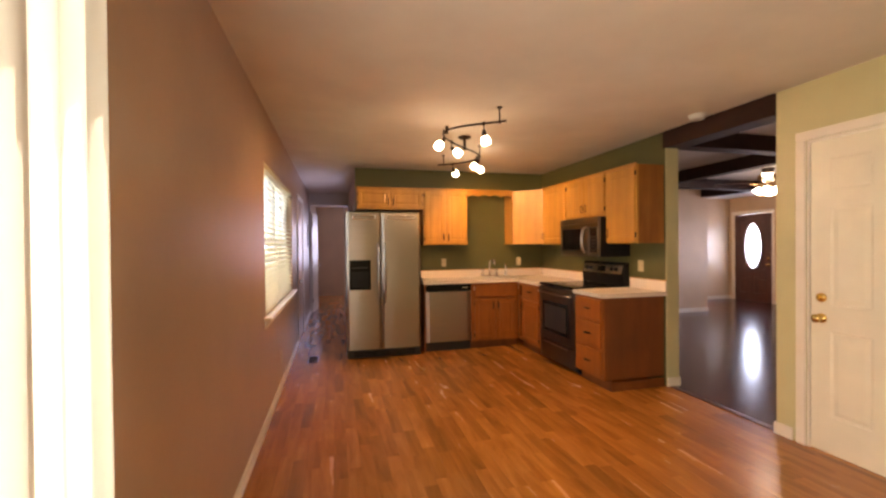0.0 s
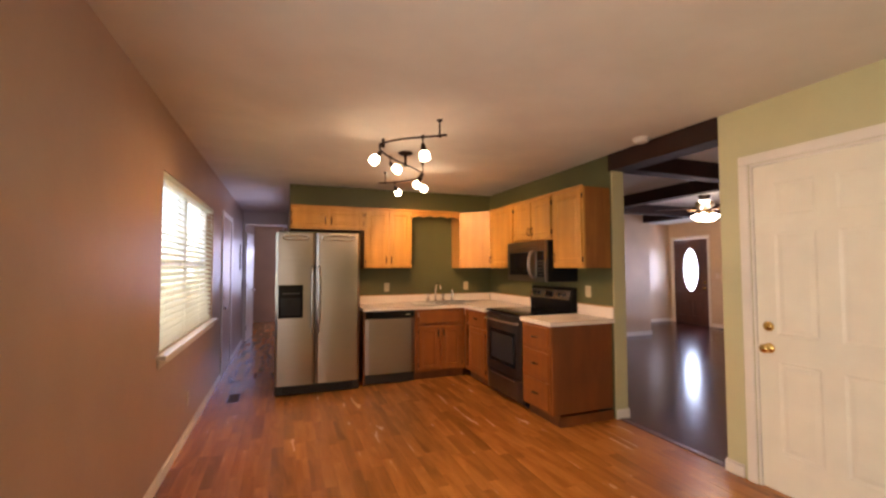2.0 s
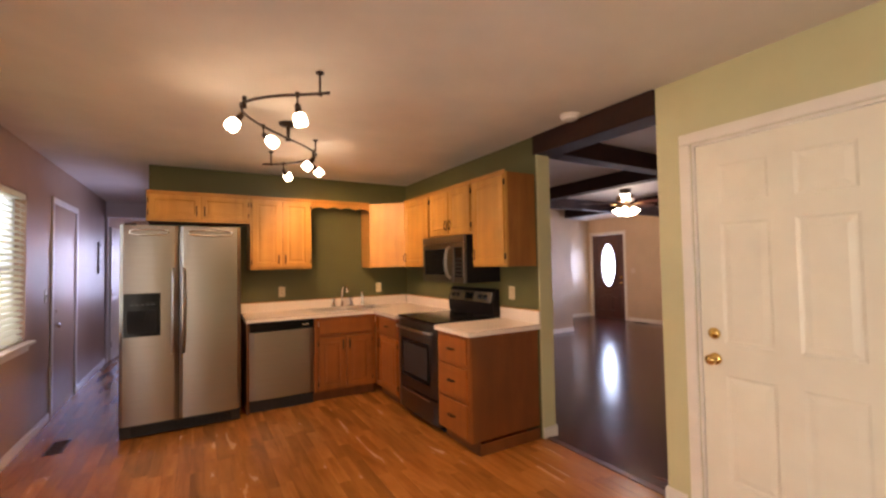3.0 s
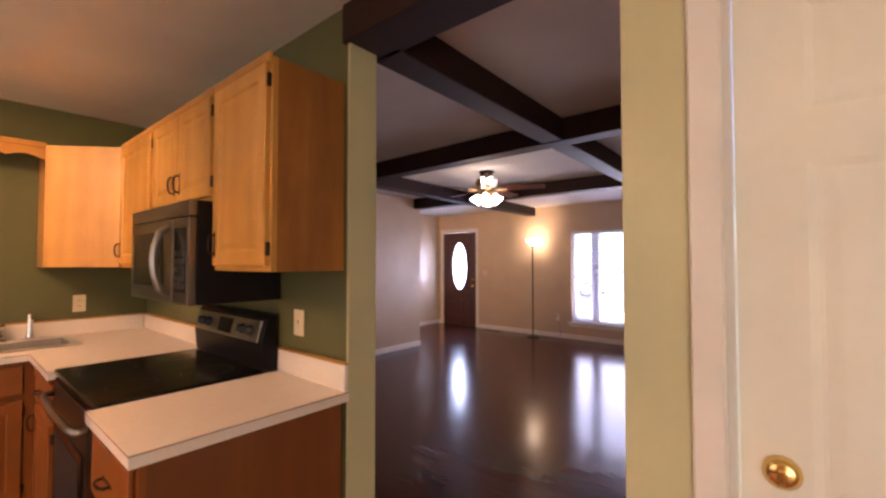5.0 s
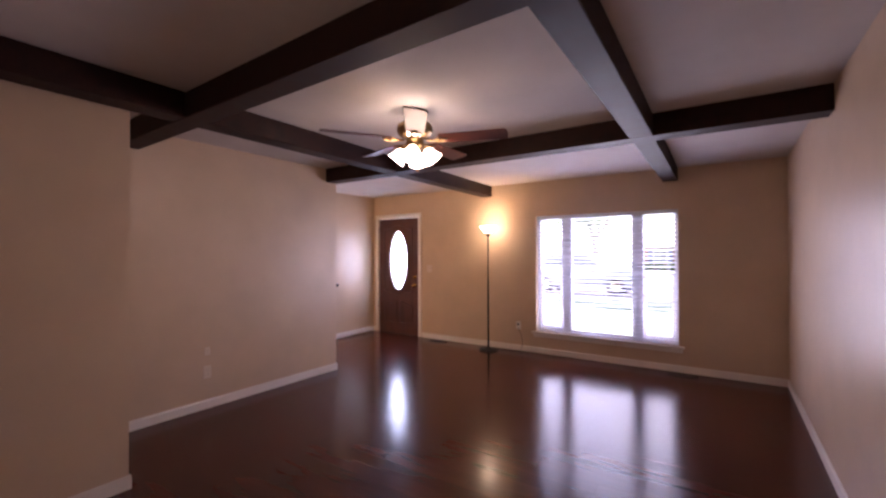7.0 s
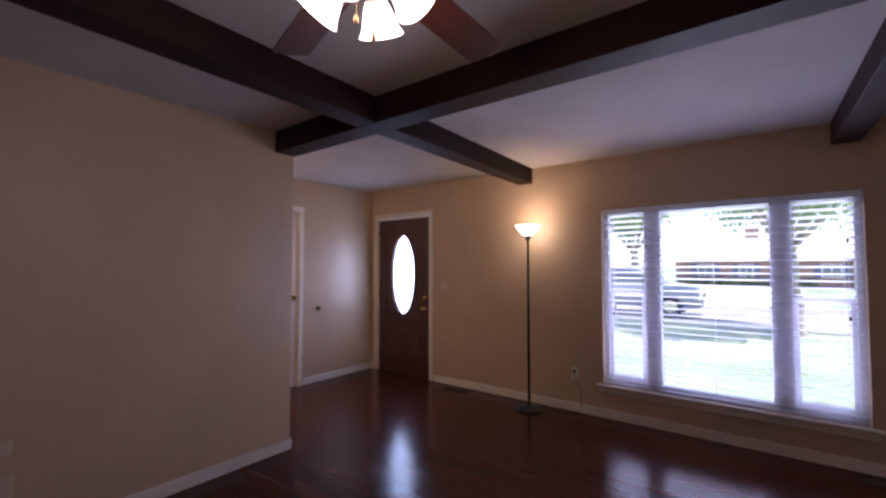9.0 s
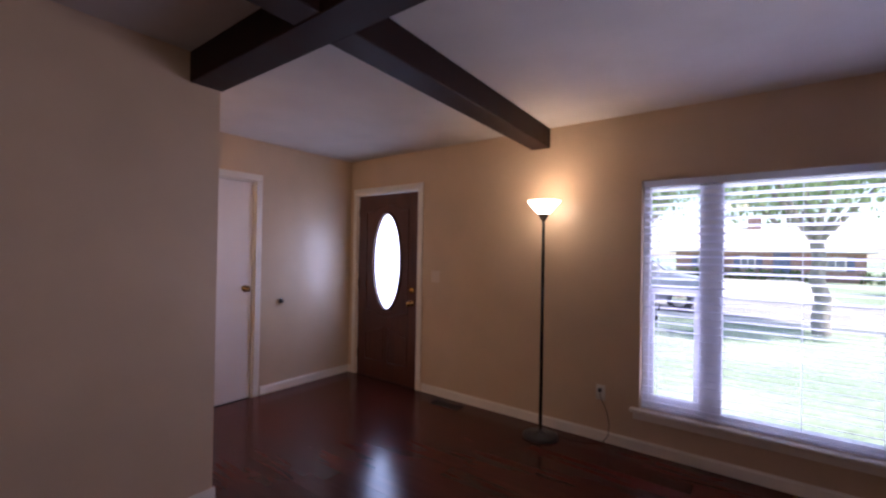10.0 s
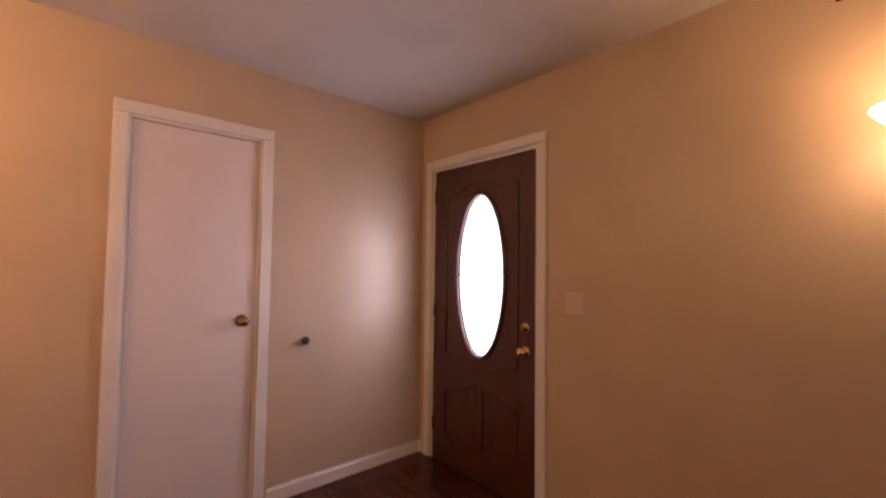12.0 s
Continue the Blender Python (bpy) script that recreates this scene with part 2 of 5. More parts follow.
def boxes(*spans, bevel=0.0, seg=1):
    """A mesh of boxes, each x0, x1, y0, y1, z0, z1."""
    bm = bmesh.new()
    for x0, x1, y0, y1, z0, z1 in spans:
        got = bmesh.ops.create_cube(bm, size=1.0)["verts"]
        for v in got:
            v.co = Vector((x0 + (v.co.x + 0.5) * (x1 - x0), y0 + (v.co.y + 0.5) * (y1 - y0), z0 + (v.co.z + 0.5) * (z1 - z0)))
    if bevel:
        bmesh.ops.bevel(bm, geom=bm.edges[:], offset=bevel, segments=seg, affect="EDGES", profile=0.5)
    return bm


def lathe(profile, n=24, axis="z", at=(0, 0, 0)):
    """A turned shape from (radius, height) pairs; axis: the way it points."""
    bm = bmesh.new()
    rings = []
    for r, h in profile:
        ring = []
        for k in range(n):
            a = 2 * math.pi * k / n
            p = (r * math.cos(a), r * math.sin(a), h)
            p = {"z": p, "x": (p[2], p[0], p[1]), "y": (p[0], p[2], p[1]), "-x": (-p[2], p[0], p[1]), "-y": (p[0], -p[2], p[1]), "-z": (p[0], -p[1], -p[2])}[axis]
            ring.append(bm.verts.new(Vector(p) + Vector(at)))
        rings.append(ring)
    for a, b in zip(rings, rings[1:]):
        for k in range(n):
            bm.faces.new((a[k], a[(k + 1) % n], b[(k + 1) % n], b[k]))
    for ring in (rings[0], rings[-1]):
        bm.faces.new(ring)
    bmesh.ops.recalc_face_normals(bm, faces=bm.faces[:])
    return bm


def tube(points, r, n=10, bm=None):
    """A round bar along points."""
    bm = bm or bmesh.new()
    pts = [Vector(p) for p in points]
    rings, side = [], None
    for i, p in enumerate(pts):
        d = (pts[min(i + 1, len(pts) - 1)] - pts[max(i - 1, 0)]).normalized()
        if side is None:
            side = d.orthogonal().normalized()
        side = (side - d * side.dot(d)).normalized()
        up = d.cross(side)
        rings.append([bm.verts.new(p + (side * math.cos(2 * math.pi * k / n) + up * math.sin(2 * math.pi * k / n)) * r) for k in range(n)])
    for a, b in zip(rings, rings[1:]):
        for k in range(n):
            bm.faces.new((a[k], a[(k + 1) % n], b[(k + 1) % n], b[k]))
    bm.faces.new(rings[0][::-1])
    bm.faces.new(rings[-1])
    return bm


def outline(pts, depth, axis="y"):
    """A flat outline of (u, v) points pushed out by depth along the axis."""
    bm = bmesh.new()
    put = {"y": lambda u, v, d: (u, d, v), "x": lambda u, v, d: (d, u, v), "z": lambda u, v, d: (u, v, d)}[axis]
    a = [bm.verts.new(put(u, v, 0)) for u, v in pts]
    b = [bm.verts.new(put(u, v, depth)) for u, v in pts]
    bm.faces.new(a)
    bm.faces.new(b[::-1])
    for k in range(len(pts)):
        bm.faces.new((a[k], b[k], b[(k + 1) % len(pts)], a[(k + 1) % len(pts)]))
    bmesh.ops.recalc_face_normals(bm, faces=bm.faces[:])
    return bm


def wall(name, axis, c0, c1, u0, u1, material, holes=(), z1=2.44, z0=0.0, label=""):
    """A wall whose thickness runs from c0 to c1 along axis and its length from u0 to u1; holes: u0, u1, z0, z1."""
    us = sorted({u0, u1, *[h for a in holes for h in a[:2]]})
    spans = []
    for a, b in zip(us, us[1:]):
        cuts = sorted((h[2], h[3]) for h in holes if h[0] <= a + 1e-6 and h[1] >= b - 1e-6)
        z = z0
        for h0, h1 in cuts:
            if h0 > z:
                spans.append((a, b, z, h0))
            z = h1
        if z < z1:
            spans.append((a, b, z, z1))
    bm = boxes(*[(c0, c1, a, b, z, w) if axis == "x" else (a, b, c0, c1, z, w) for a, b, z, w in spans])
    return tagged(part(name, bm, material), label=label, kind="structure")


# ---- the shell ----
XW, XK, XP, XE = -0.665, 2.92, 3.05, 9.24
YS, YP, YB, YN = 2.36, 3.40, 5.88, 8.30
YA, YL, XA, XL = 5.92, 6.88, 4.58, 7.07
ZC, ZB = 2.44, 2.28
ROOM_S = -1.8

wall("wall_west", "x", XW - 0.14, XW, ROOM_S, 12.0, TAN, [(-1.2, 1.12, 0.0, 2.05), (3.46, 5.50, 0.84, 2.03)])
wall("wall_kitchen_south", "y", ROOM_S - 0.12, ROOM_S, XW - 0.14, XP, SAGE)
wall("wall_kitchen_east", "x", XK, XP, ROOM_S, YS, SAGE, [(1.35, 2.16, 0.0, 2.05)])
wall("wall_kitchen_range", "x", XK, XP, YP + 0.003, YB + 0.12, GREEN)
wall("post_end", "y", YP - 0.012, YP, XK - 0.004, XP + 0.004, SAGE, z1=ZB)
wall("wall_kitchen_back", "y", YB, YB + 0.12, 0.12, XK, GREEN)
wall("wall_fridge_return", "x", 0.12, 0.24, YB + 0.12, 8.9, TAN, [(6.45, 7.45, 0.92, 2.08)])
wall("wall_back_passage", "y", 8.9, 9.0, XW, 0.24, CEIL, [(XW + 0.03, 0.10, 0.0, 2.2)])
wall("wall_back_room_end", "y", 12.0, 12.1, XW - 0.14, 1.6, BEIGE, [(0.30, 1.30, 0.85, 2.05)])
wall("wall_back_room_east", "x", 1.5, 1.6, 9.0, 12.0, BEIGE)
wall("wall_back_room_south", "y", 8.9, 9.0, 0.24, 1.5, BEIGE)
wall("wall_living_south", "y", YS - 0.12, YS, XP, XE, BEIGE)
wall("wall_living_east", "x", XE, XE + 0.16, YS - 0.12, YN + 0.12, BEIGE, [(3.375, 5.155, 0.31, 1.945), (7.26, 8.18, 0.0, 2.05)])
wall("wall_entry_north", "y", YN, YN + 0.12, 5.4, XE, BEIGE, [(7.46, 8.07, 0.0, 2.05)])
wall("wall_living_west", "x", XP + 0.004, XP + 0.012, YP + 0.02, YA, BEIGE)
wall("wall_living_step", "y", YA, YA + 0.12, XP + 0.004, XA, BEIGE)
wall("wall_living_return", "x", XA - 0.12, XA, YA + 0.12, YL, BEIGE)
wall("wall_living_north", "y", YL, YL + 0.12, XA - 0.12, XL, BEIGE)
wall("wall_hall_end", "x", 5.4, 5.5, YL + 0.12, YN, BEIGE)
wall("wall_closet_back", "y", YN + 0.5, YN + 0.6, 7.2, 8.4, BEIGE)


def slab(name, x0, x1, y0, y1, z0, z1, material):
    return tagged(part(name, boxes((x0, x1, y0, y1, z0, z1)), material), kind="structure")


slab("ceiling_kitchen", XW - 0.14, XP, ROOM_S - 0.12, 12.1, ZC, ZC + 0.12, CEIL)
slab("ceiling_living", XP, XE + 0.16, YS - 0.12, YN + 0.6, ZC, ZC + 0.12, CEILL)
slab("floor_base_kitchen", XW - 0.14, XK + 0.06, ROOM_S - 0.12, 12.1, -0.12, -0.012, DARK)
slab("floor_base_living", XK + 0.06, XE + 0.16, YS - 0.12, YN + 0.6, -0.12, -0.012, DARK)

# beams of the living room
beams = thing("ceiling_beams", pose(0, 0, 0), "crossing dark brown stained wooden ceiling beams over the living room", "ceiling beam")
for y in (3.31, 5.71):
    xs = [XP + 0.02, 4.74, 4.89, 6.91, 7.08, XE]
    for a, b in ((xs[0], xs[1]), (xs[2], xs[3]), (xs[4], xs[5])):
        bm = boxes((a, b, y, y + 0.16, ZB, ZC), bevel=0.004)
        for v in bm.verts:
            if abs(v.co.x - 4.815) < 0.1:
                v.co.x += 0.026 * (y - 3.5)
            v.co.y += (0.034 if y > 5 else 0.015) * (v.co.x - 4.9)
        part("beam", bm, BEAM, beams)
for x, bw in ((4.74, 0.15), (6.91, 0.17)):
    bm = boxes((x, x + bw, YS, YL, ZB - 0.003, ZC), bevel=0.004)
    for v in bm.verts:
        v.co.x += 0.026 * (v.co.y - 3.5) if x < 5 else 0
    part("beam", bm, BEAM, beams)
header = part("header_beam", boxes((XK - 0.02, XP + 0.05, YS, YP + 0.02, ZB, ZC - 0.002), bevel=0.004), BEAM)
tagged(header, "dark brown stained wooden beam across the top of the kitchen opening", "ceiling beam")

# ---- trim ----


def trim(name, *spans, bevel=0.004, material=None, label=""):
    return tagged(part(name, boxes(*spans, bevel=bevel), material or TRIM), label=label, kind="structure")


def skirting(axis, face, side, u0, u1, z=0.085):
    """A baseboard on a wall face, with a thin bead on top; side: the way into the room."""
    a, b = sorted((face, face + side * 0.013))
    c, d = sorted((face, face + side * 0.008))
    if axis == "x":
        trim("baseboard", (a, b, u0, u1, 0, z - 0.012), (c, d, u0, u1, z - 0.0115, z), bevel=0.003)
    else:
        trim("baseboard", (u0, u1, a, b, 0, z - 0.012), (u0, u1, c, d, z - 0.0115, z), bevel=0.003)


for y0, y1 in ((1.30, 6.14), (7.16, 8.89)):
    skirting("x", XW, 1, y0, y1)
skirting("x", XK, -1, 2.245, YS - 0.002)
skirting("x", XK, -1, ROOM_S, 1.27)
skirting("y", YS, 1, XK - 0.014, XE)
skirting("x", XE, -1, YS + 0.014, 7.185)
skirting("x", XE, -1, 8.255, YN)
skirting("y", YN, -1, 5.5, 7.385)
skirting("y", YN, -1, 8.145, XE - 0.014)
skirting("y", YP - 0.012, -1, XK - 0.004, XP + 0.016)
skirting("x", XP + 0.012, 1, YP - 0.011, YA)
skirting("y", YA, -1, XP + 0.026, XA + 0.013)
skirting("x", XA, 1, YA + 0.001, YL - 0.013)
skirting("y", YL, -1, XA + 0.001, XL + 0.013)
skirting("x", XL, 1, YL + 0.001, YL + 0.12)


def casing(axis, face, side, u0, u1, z1, w=0.062, t=0.017):
    """Door casing round an opening, three boards with a stepped face."""
    a, b = sorted((face, face + side * t))
    c, d = sorted((face + side * t, face + side * (t + 0.005)))
    sp = []
    for s0, s1, lo, hi in ((u0 - w, u0, 0, z1), (u1, u1 + w, 0, z1), (u0 - w, u1 + w, z1 + 0.0005, z1 + w)):
        sp.append((s0, s1, lo, hi))
    out = []
    for s0, s1, lo, hi in sp:
        out.append((a, b, s0, s1, lo, hi) if axis == "x" else (s0, s1, a, b, lo, hi))
    trim("door_casing", *out, bevel=0.005)


casing("x", XK, -1, 1.35, 2.16, 2.05)
casing("x", XW, 1, 6.22, 7.09, 2.05)
casing("x", XE, -1, 7.26, 8.18, 2.05)
casing("y", YN, -1, 7.46, 8.07, 2.05)
casing("y", 8.90, -1, XW + 0.03, 0.02, 2.20, w=0.025)
# jamb linings
trim("door_jamb", (XK + 0.002, XP - 0.002, 1.35, 1.365, 0, 2.05), (XK + 0.002, XP - 0.002, 2.145, 2.16, 0, 2.05), (XK + 0.002, XP - 0.002, 1.365, 2.145, 2.035, 2.05), bevel=0)
trim("door_jamb", (XE + 0.002, XE + 0.158, 7.26, 7.275, 0, 2.05), (XE + 0.002, XE + 0.158, 8.165, 8.18, 0, 2.05), (XE + 0.002, XE + 0.158, 7.275, 8.165, 2.035, 2.05), bevel=0)
trim("door_jamb", (7.46, 7.472, YN + 0.002, YN + 0.118, 0, 2.05), (8.058, 8.07, YN + 0.002, YN + 0.118, 0, 2.05), (7.472, 8.058, YN + 0.002, YN + 0.118, 2.038, 2.05), bevel=0)
trim("door_jamb", (XW - 0.138, XW - 0.002, 6.22, 6.234, 0, 2.05), (XW - 0.138, XW - 0.002, 7.076, 7.09, 0, 2.05), (XW - 0.138, XW - 0.002, 6.234, 7.076, 2.036, 2.05), bevel=0)
trim("threshold", (XK + 0.02, XK + 0.075, YS + 0.004, YP - 0.014, -0.002, 0.007), material=MAHOG, bevel=0.003)

# ---- doors ----


def knob(parent, x, z, side=-1, material=BRASS, name="door_knob"):
    """A round door knob on a rose, standing out along local -y."""
    k = part(name, lathe([(0.032, 0), (0.032, 0.006), (0.024, 0.012), (0.011, 0.016), (0.011, 0.030), (0.020, 0.036), (0.027, 0.048), (0.026, 0.060), (0.014, 0.067), (0.002, 0.068)], 20, "-y", (x, -0.001, z)), material, parent, smooth=True)
    return k


def bolt(parent, x, z, material=BRASS):
    d = part("deadbolt", lathe([(0.031, 0), (0.031, 0.008), (0.024, 0.016), (0.020, 0.019), (0.001, 0.020)], 20, "-y", (x, -0.001, z)), material, parent, smooth=True)
    part("thumb_turn", boxes((x - 0.005, x + 0.005, -0.040, -0.020, z - 0.016, z + 0.016), bevel=0.003), material, d)


def hinges(parent, x, zs, material=BRASS):
    for z in zs:
        part("hinge", lathe([(0.006, -0.045), (0.006, 0.045)], 10, "z", (x, -0.005, z)), material, parent)


def ring_panel(x0, x1, z0, z1, y, bm, w=0.014, d=0.006):
    """A raised panel: sloping mould down, then a field that rises again."""
    def loop(i, yy):
        return [bm.verts.new((a, yy, b)) for a, b in ((x0 + i, z0 + i), (x1 - i, z0 + i), (x1 - i, z1 - i), (x0 + i, z1 - i))]
    ls = [loop(0, y), loop(w, y + d), loop(w + 0.008, y + d), loop(w + 0.03, y + 0.001), loop(w + 0.034, y + 0.0005)]
    for a, b in zip(ls, ls[1:]):
        for k in range(4):
            bm.faces.new((a[k], a[(k + 1) % 4], b[(k + 1) % 4], b[k]))
    bm.faces.new(ls[-1])
    return bm


def six_panel(name, m, w, h, material, label, leaf="door", handle="right", bolted=True, metal=BRASS, hinge=True, flat=False, hmetal=None, kz=0.95):
    """A panel door in its local frame: face at y = 0 looking along -y, x from 0 to w."""
    t = thing(name, m, label, "door")
    if flat:
        slabm = part("door_leaf", boxes((0, w, 0.0, 0.035, 0.006, h), bevel=0.002), material, t)
    else:
        s, mid = 0.115 * w / 0.8, 0.10
        xs = [s, w / 2 - mid / 2, w / 2 + mid / 2, w - s]
        zs = [0.24, 0.80, 0.96, 1.60, 1.70, h - 0.12]
        bm = bmesh.new()
        gx, gz = [0, *xs, w], [0.006, *zs, h]
        for i in range(len(gx) - 1):
            for j in range(len(gz) - 1):
                if i in (1, 3) and j in (1, 3, 5):
                    ring_panel(gx[i], gx[i + 1], gz[j], gz[j + 1], 0.0, bm)
                else:
                    bm.faces.new([bm.verts.new((a, 0, b)) for a, b in ((gx[i], gz[j]), (gx[i + 1], gz[j]), (gx[i + 1], gz[j + 1]), (gx[i], gz[j + 1]))])
        v = [bm.verts.new(p) for p in ((0, 0, 0.006), (w, 0, 0.006), (w, 0, h), (0, 0, h), (0, 0.035, 0.006), (w, 0.035, 0.006), (w, 0.035, h), (0, 0.035, h))]
        for f in ((0, 1, 5, 4), (1, 2, 6, 5), (2, 3, 7, 6), (3, 0, 4, 7), (4, 5, 6, 7)):
            bm.faces.new([v[k] for k in f])
        bmesh.ops.remove_doubles(bm, verts=bm.verts[:], dist=0.0001)
        bmesh.ops.recalc_face_normals(bm, faces=bm.faces[:])
        slabm = part("door_leaf", bm, material, t)
    x = w - 0.065 if handle == "right" else 0.065
    knob(t, x, 0.875 if bolted else kz, material=metal)
    if bolted:
        bolt(t, x, 1.01, metal)
    if hinge:
        hinges(t, 0.004 if handle == "right" else w - 0.004, (0.25, 1.05, 1.82), hmetal or metal)
    return t


# side door of the kitchen: looks along -x; its local x runs to -y
six_panel("side_door", pose(XK + 0.012, 2.142, 0, 0, 0, -90), 0.775, 2.03, DOORW, "closed cream six-panel door with brass knob and deadbolt", handle="left")
# closet door
six_panel("closet_door", pose(7.475, YN + 0.012, 0), 0.58, 2.033, coat("white_door_paint", (0.74, 0.68, 0.66), 0.3, vary=0.03), "closed plain white flat closet door with dark brass knob", handle="right", bolted=False, flat=True, metal=DBRASS, hmetal=TRIM, kz=1.035)
# outer door in the passage: looks along +x, local x runs to +y
six_panel("passage_door", pose(XW - 0.02, 6.237, 0, 0, 0, 90), 0.836, 2.03, coat("satin_door_paint", (0.55, 0.45, 0.38), 0.22, vary=0.03), "closed satin painted panel door with knob and deadbolt beside the kitchen window", handle="left", metal=CHROME)
six_panel("back_room_door", pose(XW + 0.05, 9.08, 0, 0, 0, 82), 0.60, 2.06, DOORW, "open white six-panel door into the back room", handle="right", bolted=False, metal=CHROME)


def front_door():
    W, H = 0.885, 2.03
    t = thing("front_door", pose(XE + 0.012, 8.162, 0, 0, 0, -90), "closed dark mahogany entry door with an oval leaded glass light", "door")
    cx, cz, rx, rz = W / 2, 1.295, 0.205, 0.52
    N = 48
    ell = lambda k, r0, r1: (cx + r0 * math.cos(2 * math.pi * k / N), cz + r1 * math.sin(2 * math.pi * k / N))
    bm = bmesh.new()
    outer = []
    for k in range(N):
        a = 2 * math.pi * k / N
        dx, dz = math.cos(a), math.sin(a)
        s = min((W / 2) / abs(dx) if abs(dx) > 1e-6 else 9, ((H - cz) if dz > 0 else (cz - 0.006)) / abs(dz) if abs(dz) > 1e-6 else 9)
        outer.append((cx + dx * s, cz + dz * s))
    for y in (0.0, 0.042):
        o = [bm.verts.new((u, y, v)) for u, v in outer]
        i = [bm.verts.new((ell(k, rx, rz)[0], y, ell(k, rx, rz)[1])) for k in range(N)]
        for k in range(N):
            bm.faces.new((o[k], o[(k + 1) % N], i[(k + 1) % N], i[k]))
    # square up the corners and join the two faces
    for u, v in ((0, 0.006), (W, 0.006), (W, H), (0, H)):
        for y in (0.0, 0.042):
            near = sorted(range(N), key=lambda k: (outer[k][0] - u) ** 2 + (outer[k][1] - v) ** 2)[:2]
            c = bm.verts.new((u, y, v))
            ps = [bm.verts.new((outer[k][0], y, outer[k][1])) for k in near]
            bm.faces.new((c, *ps))
    bm2 = boxes((-0.0005, 0.0, 0.0, 0.042, 0.006, H), (W, W + 0.0005, 0.0, 0.042, 0.006, H), (0, W, 0, 0.042, H, H + 0.0005))
    me = bpy.data.meshes.new("edges")
    bm2.to_mesh(me)
    bm.from_mesh(me)
    bm2.free()
    bpy.data.meshes.remove(me)
    bmesh.ops.remove_doubles(bm, verts=bm.verts[:], dist=0.0001)
    bmesh.ops.recalc_face_normals(bm, faces=bm.faces[:])
    part("door_leaf", bm, MAHOG, t)
    # raised mouldings: oval ring, shaped frame round it, lower panels
    ringp = [(*ell(k, rx + 0.012, rz + 0.012),) for k in range(N + 1)]
    part("oval_frame", tube([(u, -0.004, v) for u, v in ringp], 0.017, 8), MAHOG, t, smooth=True)
    def mould(pts, r=0.007):
        part("moulding", tube([(u, -0.001, v) for u, v in pts], r, 6), MAHOG, t, smooth=True)
    L, R, B, T = 0.13, W - 0.13, 0.70, 1.90
    top = [(L + (R - L) * q, T - 0.05 + 0.07 * math.sin(math.pi * min(1, max(0, (q - 0.18) / 0.64)))) for q in [k / 20 for k in range(21)]]
    bot = [(L + (R - L) * q, B + 0.05 - 0.06 * math.sin(math.pi * min(1, max(0, (q - 0.18) / 0.64)))) for q in [k / 20 for k in range(21)]]
    mould(top)
    mould(bot)
    mould([(L, B + 0.05), (L, T - 0.05)])
    mould([(R, B + 0.05), (R, T - 0.05)])
    for x0, x1, fl in ((0.13, W / 2 - 0.04, 1), (W / 2 + 0.04, W - 0.13, -1)):
        hi = [(x0 + (x1 - x0) * q, 0.50 + 0.08 * (q if fl > 0 else 1 - q) ** 1.5) for q in [k / 10 for k in range(11)]]
        mould([(x0, 0.20), *hi, (x1, 0.20), (x0, 0.20)])
    g = bmesh.new()
    for y in (0.018, 0.024):
        g.faces.new([g.verts.new((ell(k, rx + 0.004, rz + 0.004)[0], y, ell(k, rx + 0.004, rz + 0.004)[1])) for k in range(N)])
    pane = part("oval_pane", g, glass("textured_door_glass", (1.0, 1.0, 1.0), 0.25), t, "clear textured oval glass")
    pane.visible_shadow = False
    came = [[(cx, cz + 0.18), (cx, cz + rz)], [(cx, cz - 0.18), (cx, cz - rz)], [(cx - rx, cz), (cx - 0.07, cz)], [(cx + 0.07, cz), (cx + rx, cz)],
            [(cx + 0.07 * math.cos(a), cz + 0.18 * math.sin(a)) for a in [2 * math.pi * k / 16 for k in range(17)]]]
    for c in came:
        part("lead_came", tube([(u, 0.014, v) for u, v in c], 0.003, 5), CHROME, pane)
    knob(t, W - 0.07, 0.868)
    bolt(t, W - 0.07, 1.005)
    hinges(t, 0.004, (0.24, 1.04, 1.85), BRONZE)
    part("weather_strip", boxes((0, W, -0.002, 0.04, 0.0, 0.005)), BLACKM, t)


front_door()
# stub of the front threshold
trim("threshold", (XE - 0.01, XE + 0.15, 7.276, 8.164, -0.012, -0.001), material=BRONZE, bevel=0.002)

# ---- windows ----


def slat_mesh(length, width, tilt, thick=0.003):
    bm = bmesh.new()
    n = 4
    c, s = math.cos(radians(tilt)), math.sin(radians(tilt))
    rows = []
    for k in range(n + 1):
        u = (k / n - 0.5) * width
        v = 0.0025 * (1 - (2 * k / n - 1) ** 2)
        rows.append([(u * c - v * s, u * s + v * c)])
    top = [[bm.verts.new((x, p[0][0], p[0][1])) for p in rows] for x in (-length / 2, length / 2)]
    low = [[bm.verts.new((x, p[0][0], p[0][1] - thick)) for p in rows] for x in (-length / 2, length / 2)]
    for k in range(n):
        bm.faces.new((top[0][k], top[1][k], top[1][k + 1], top[0][k + 1]))
        bm.faces.new((low[0][k], low[0][k + 1], low[1][k + 1], low[1][k]))
    for e in (0, n):
        bm.faces.new((top[0][e], low[0][e], low[1][e], top[1][e]))
    for a, b in ((top[0], low[0]), (top[1], low[1])):
        bm.faces.new(a + b[::-1])
    bmesh.ops.recalc_face_normals(bm, faces=bm.faces[:])
    return bm


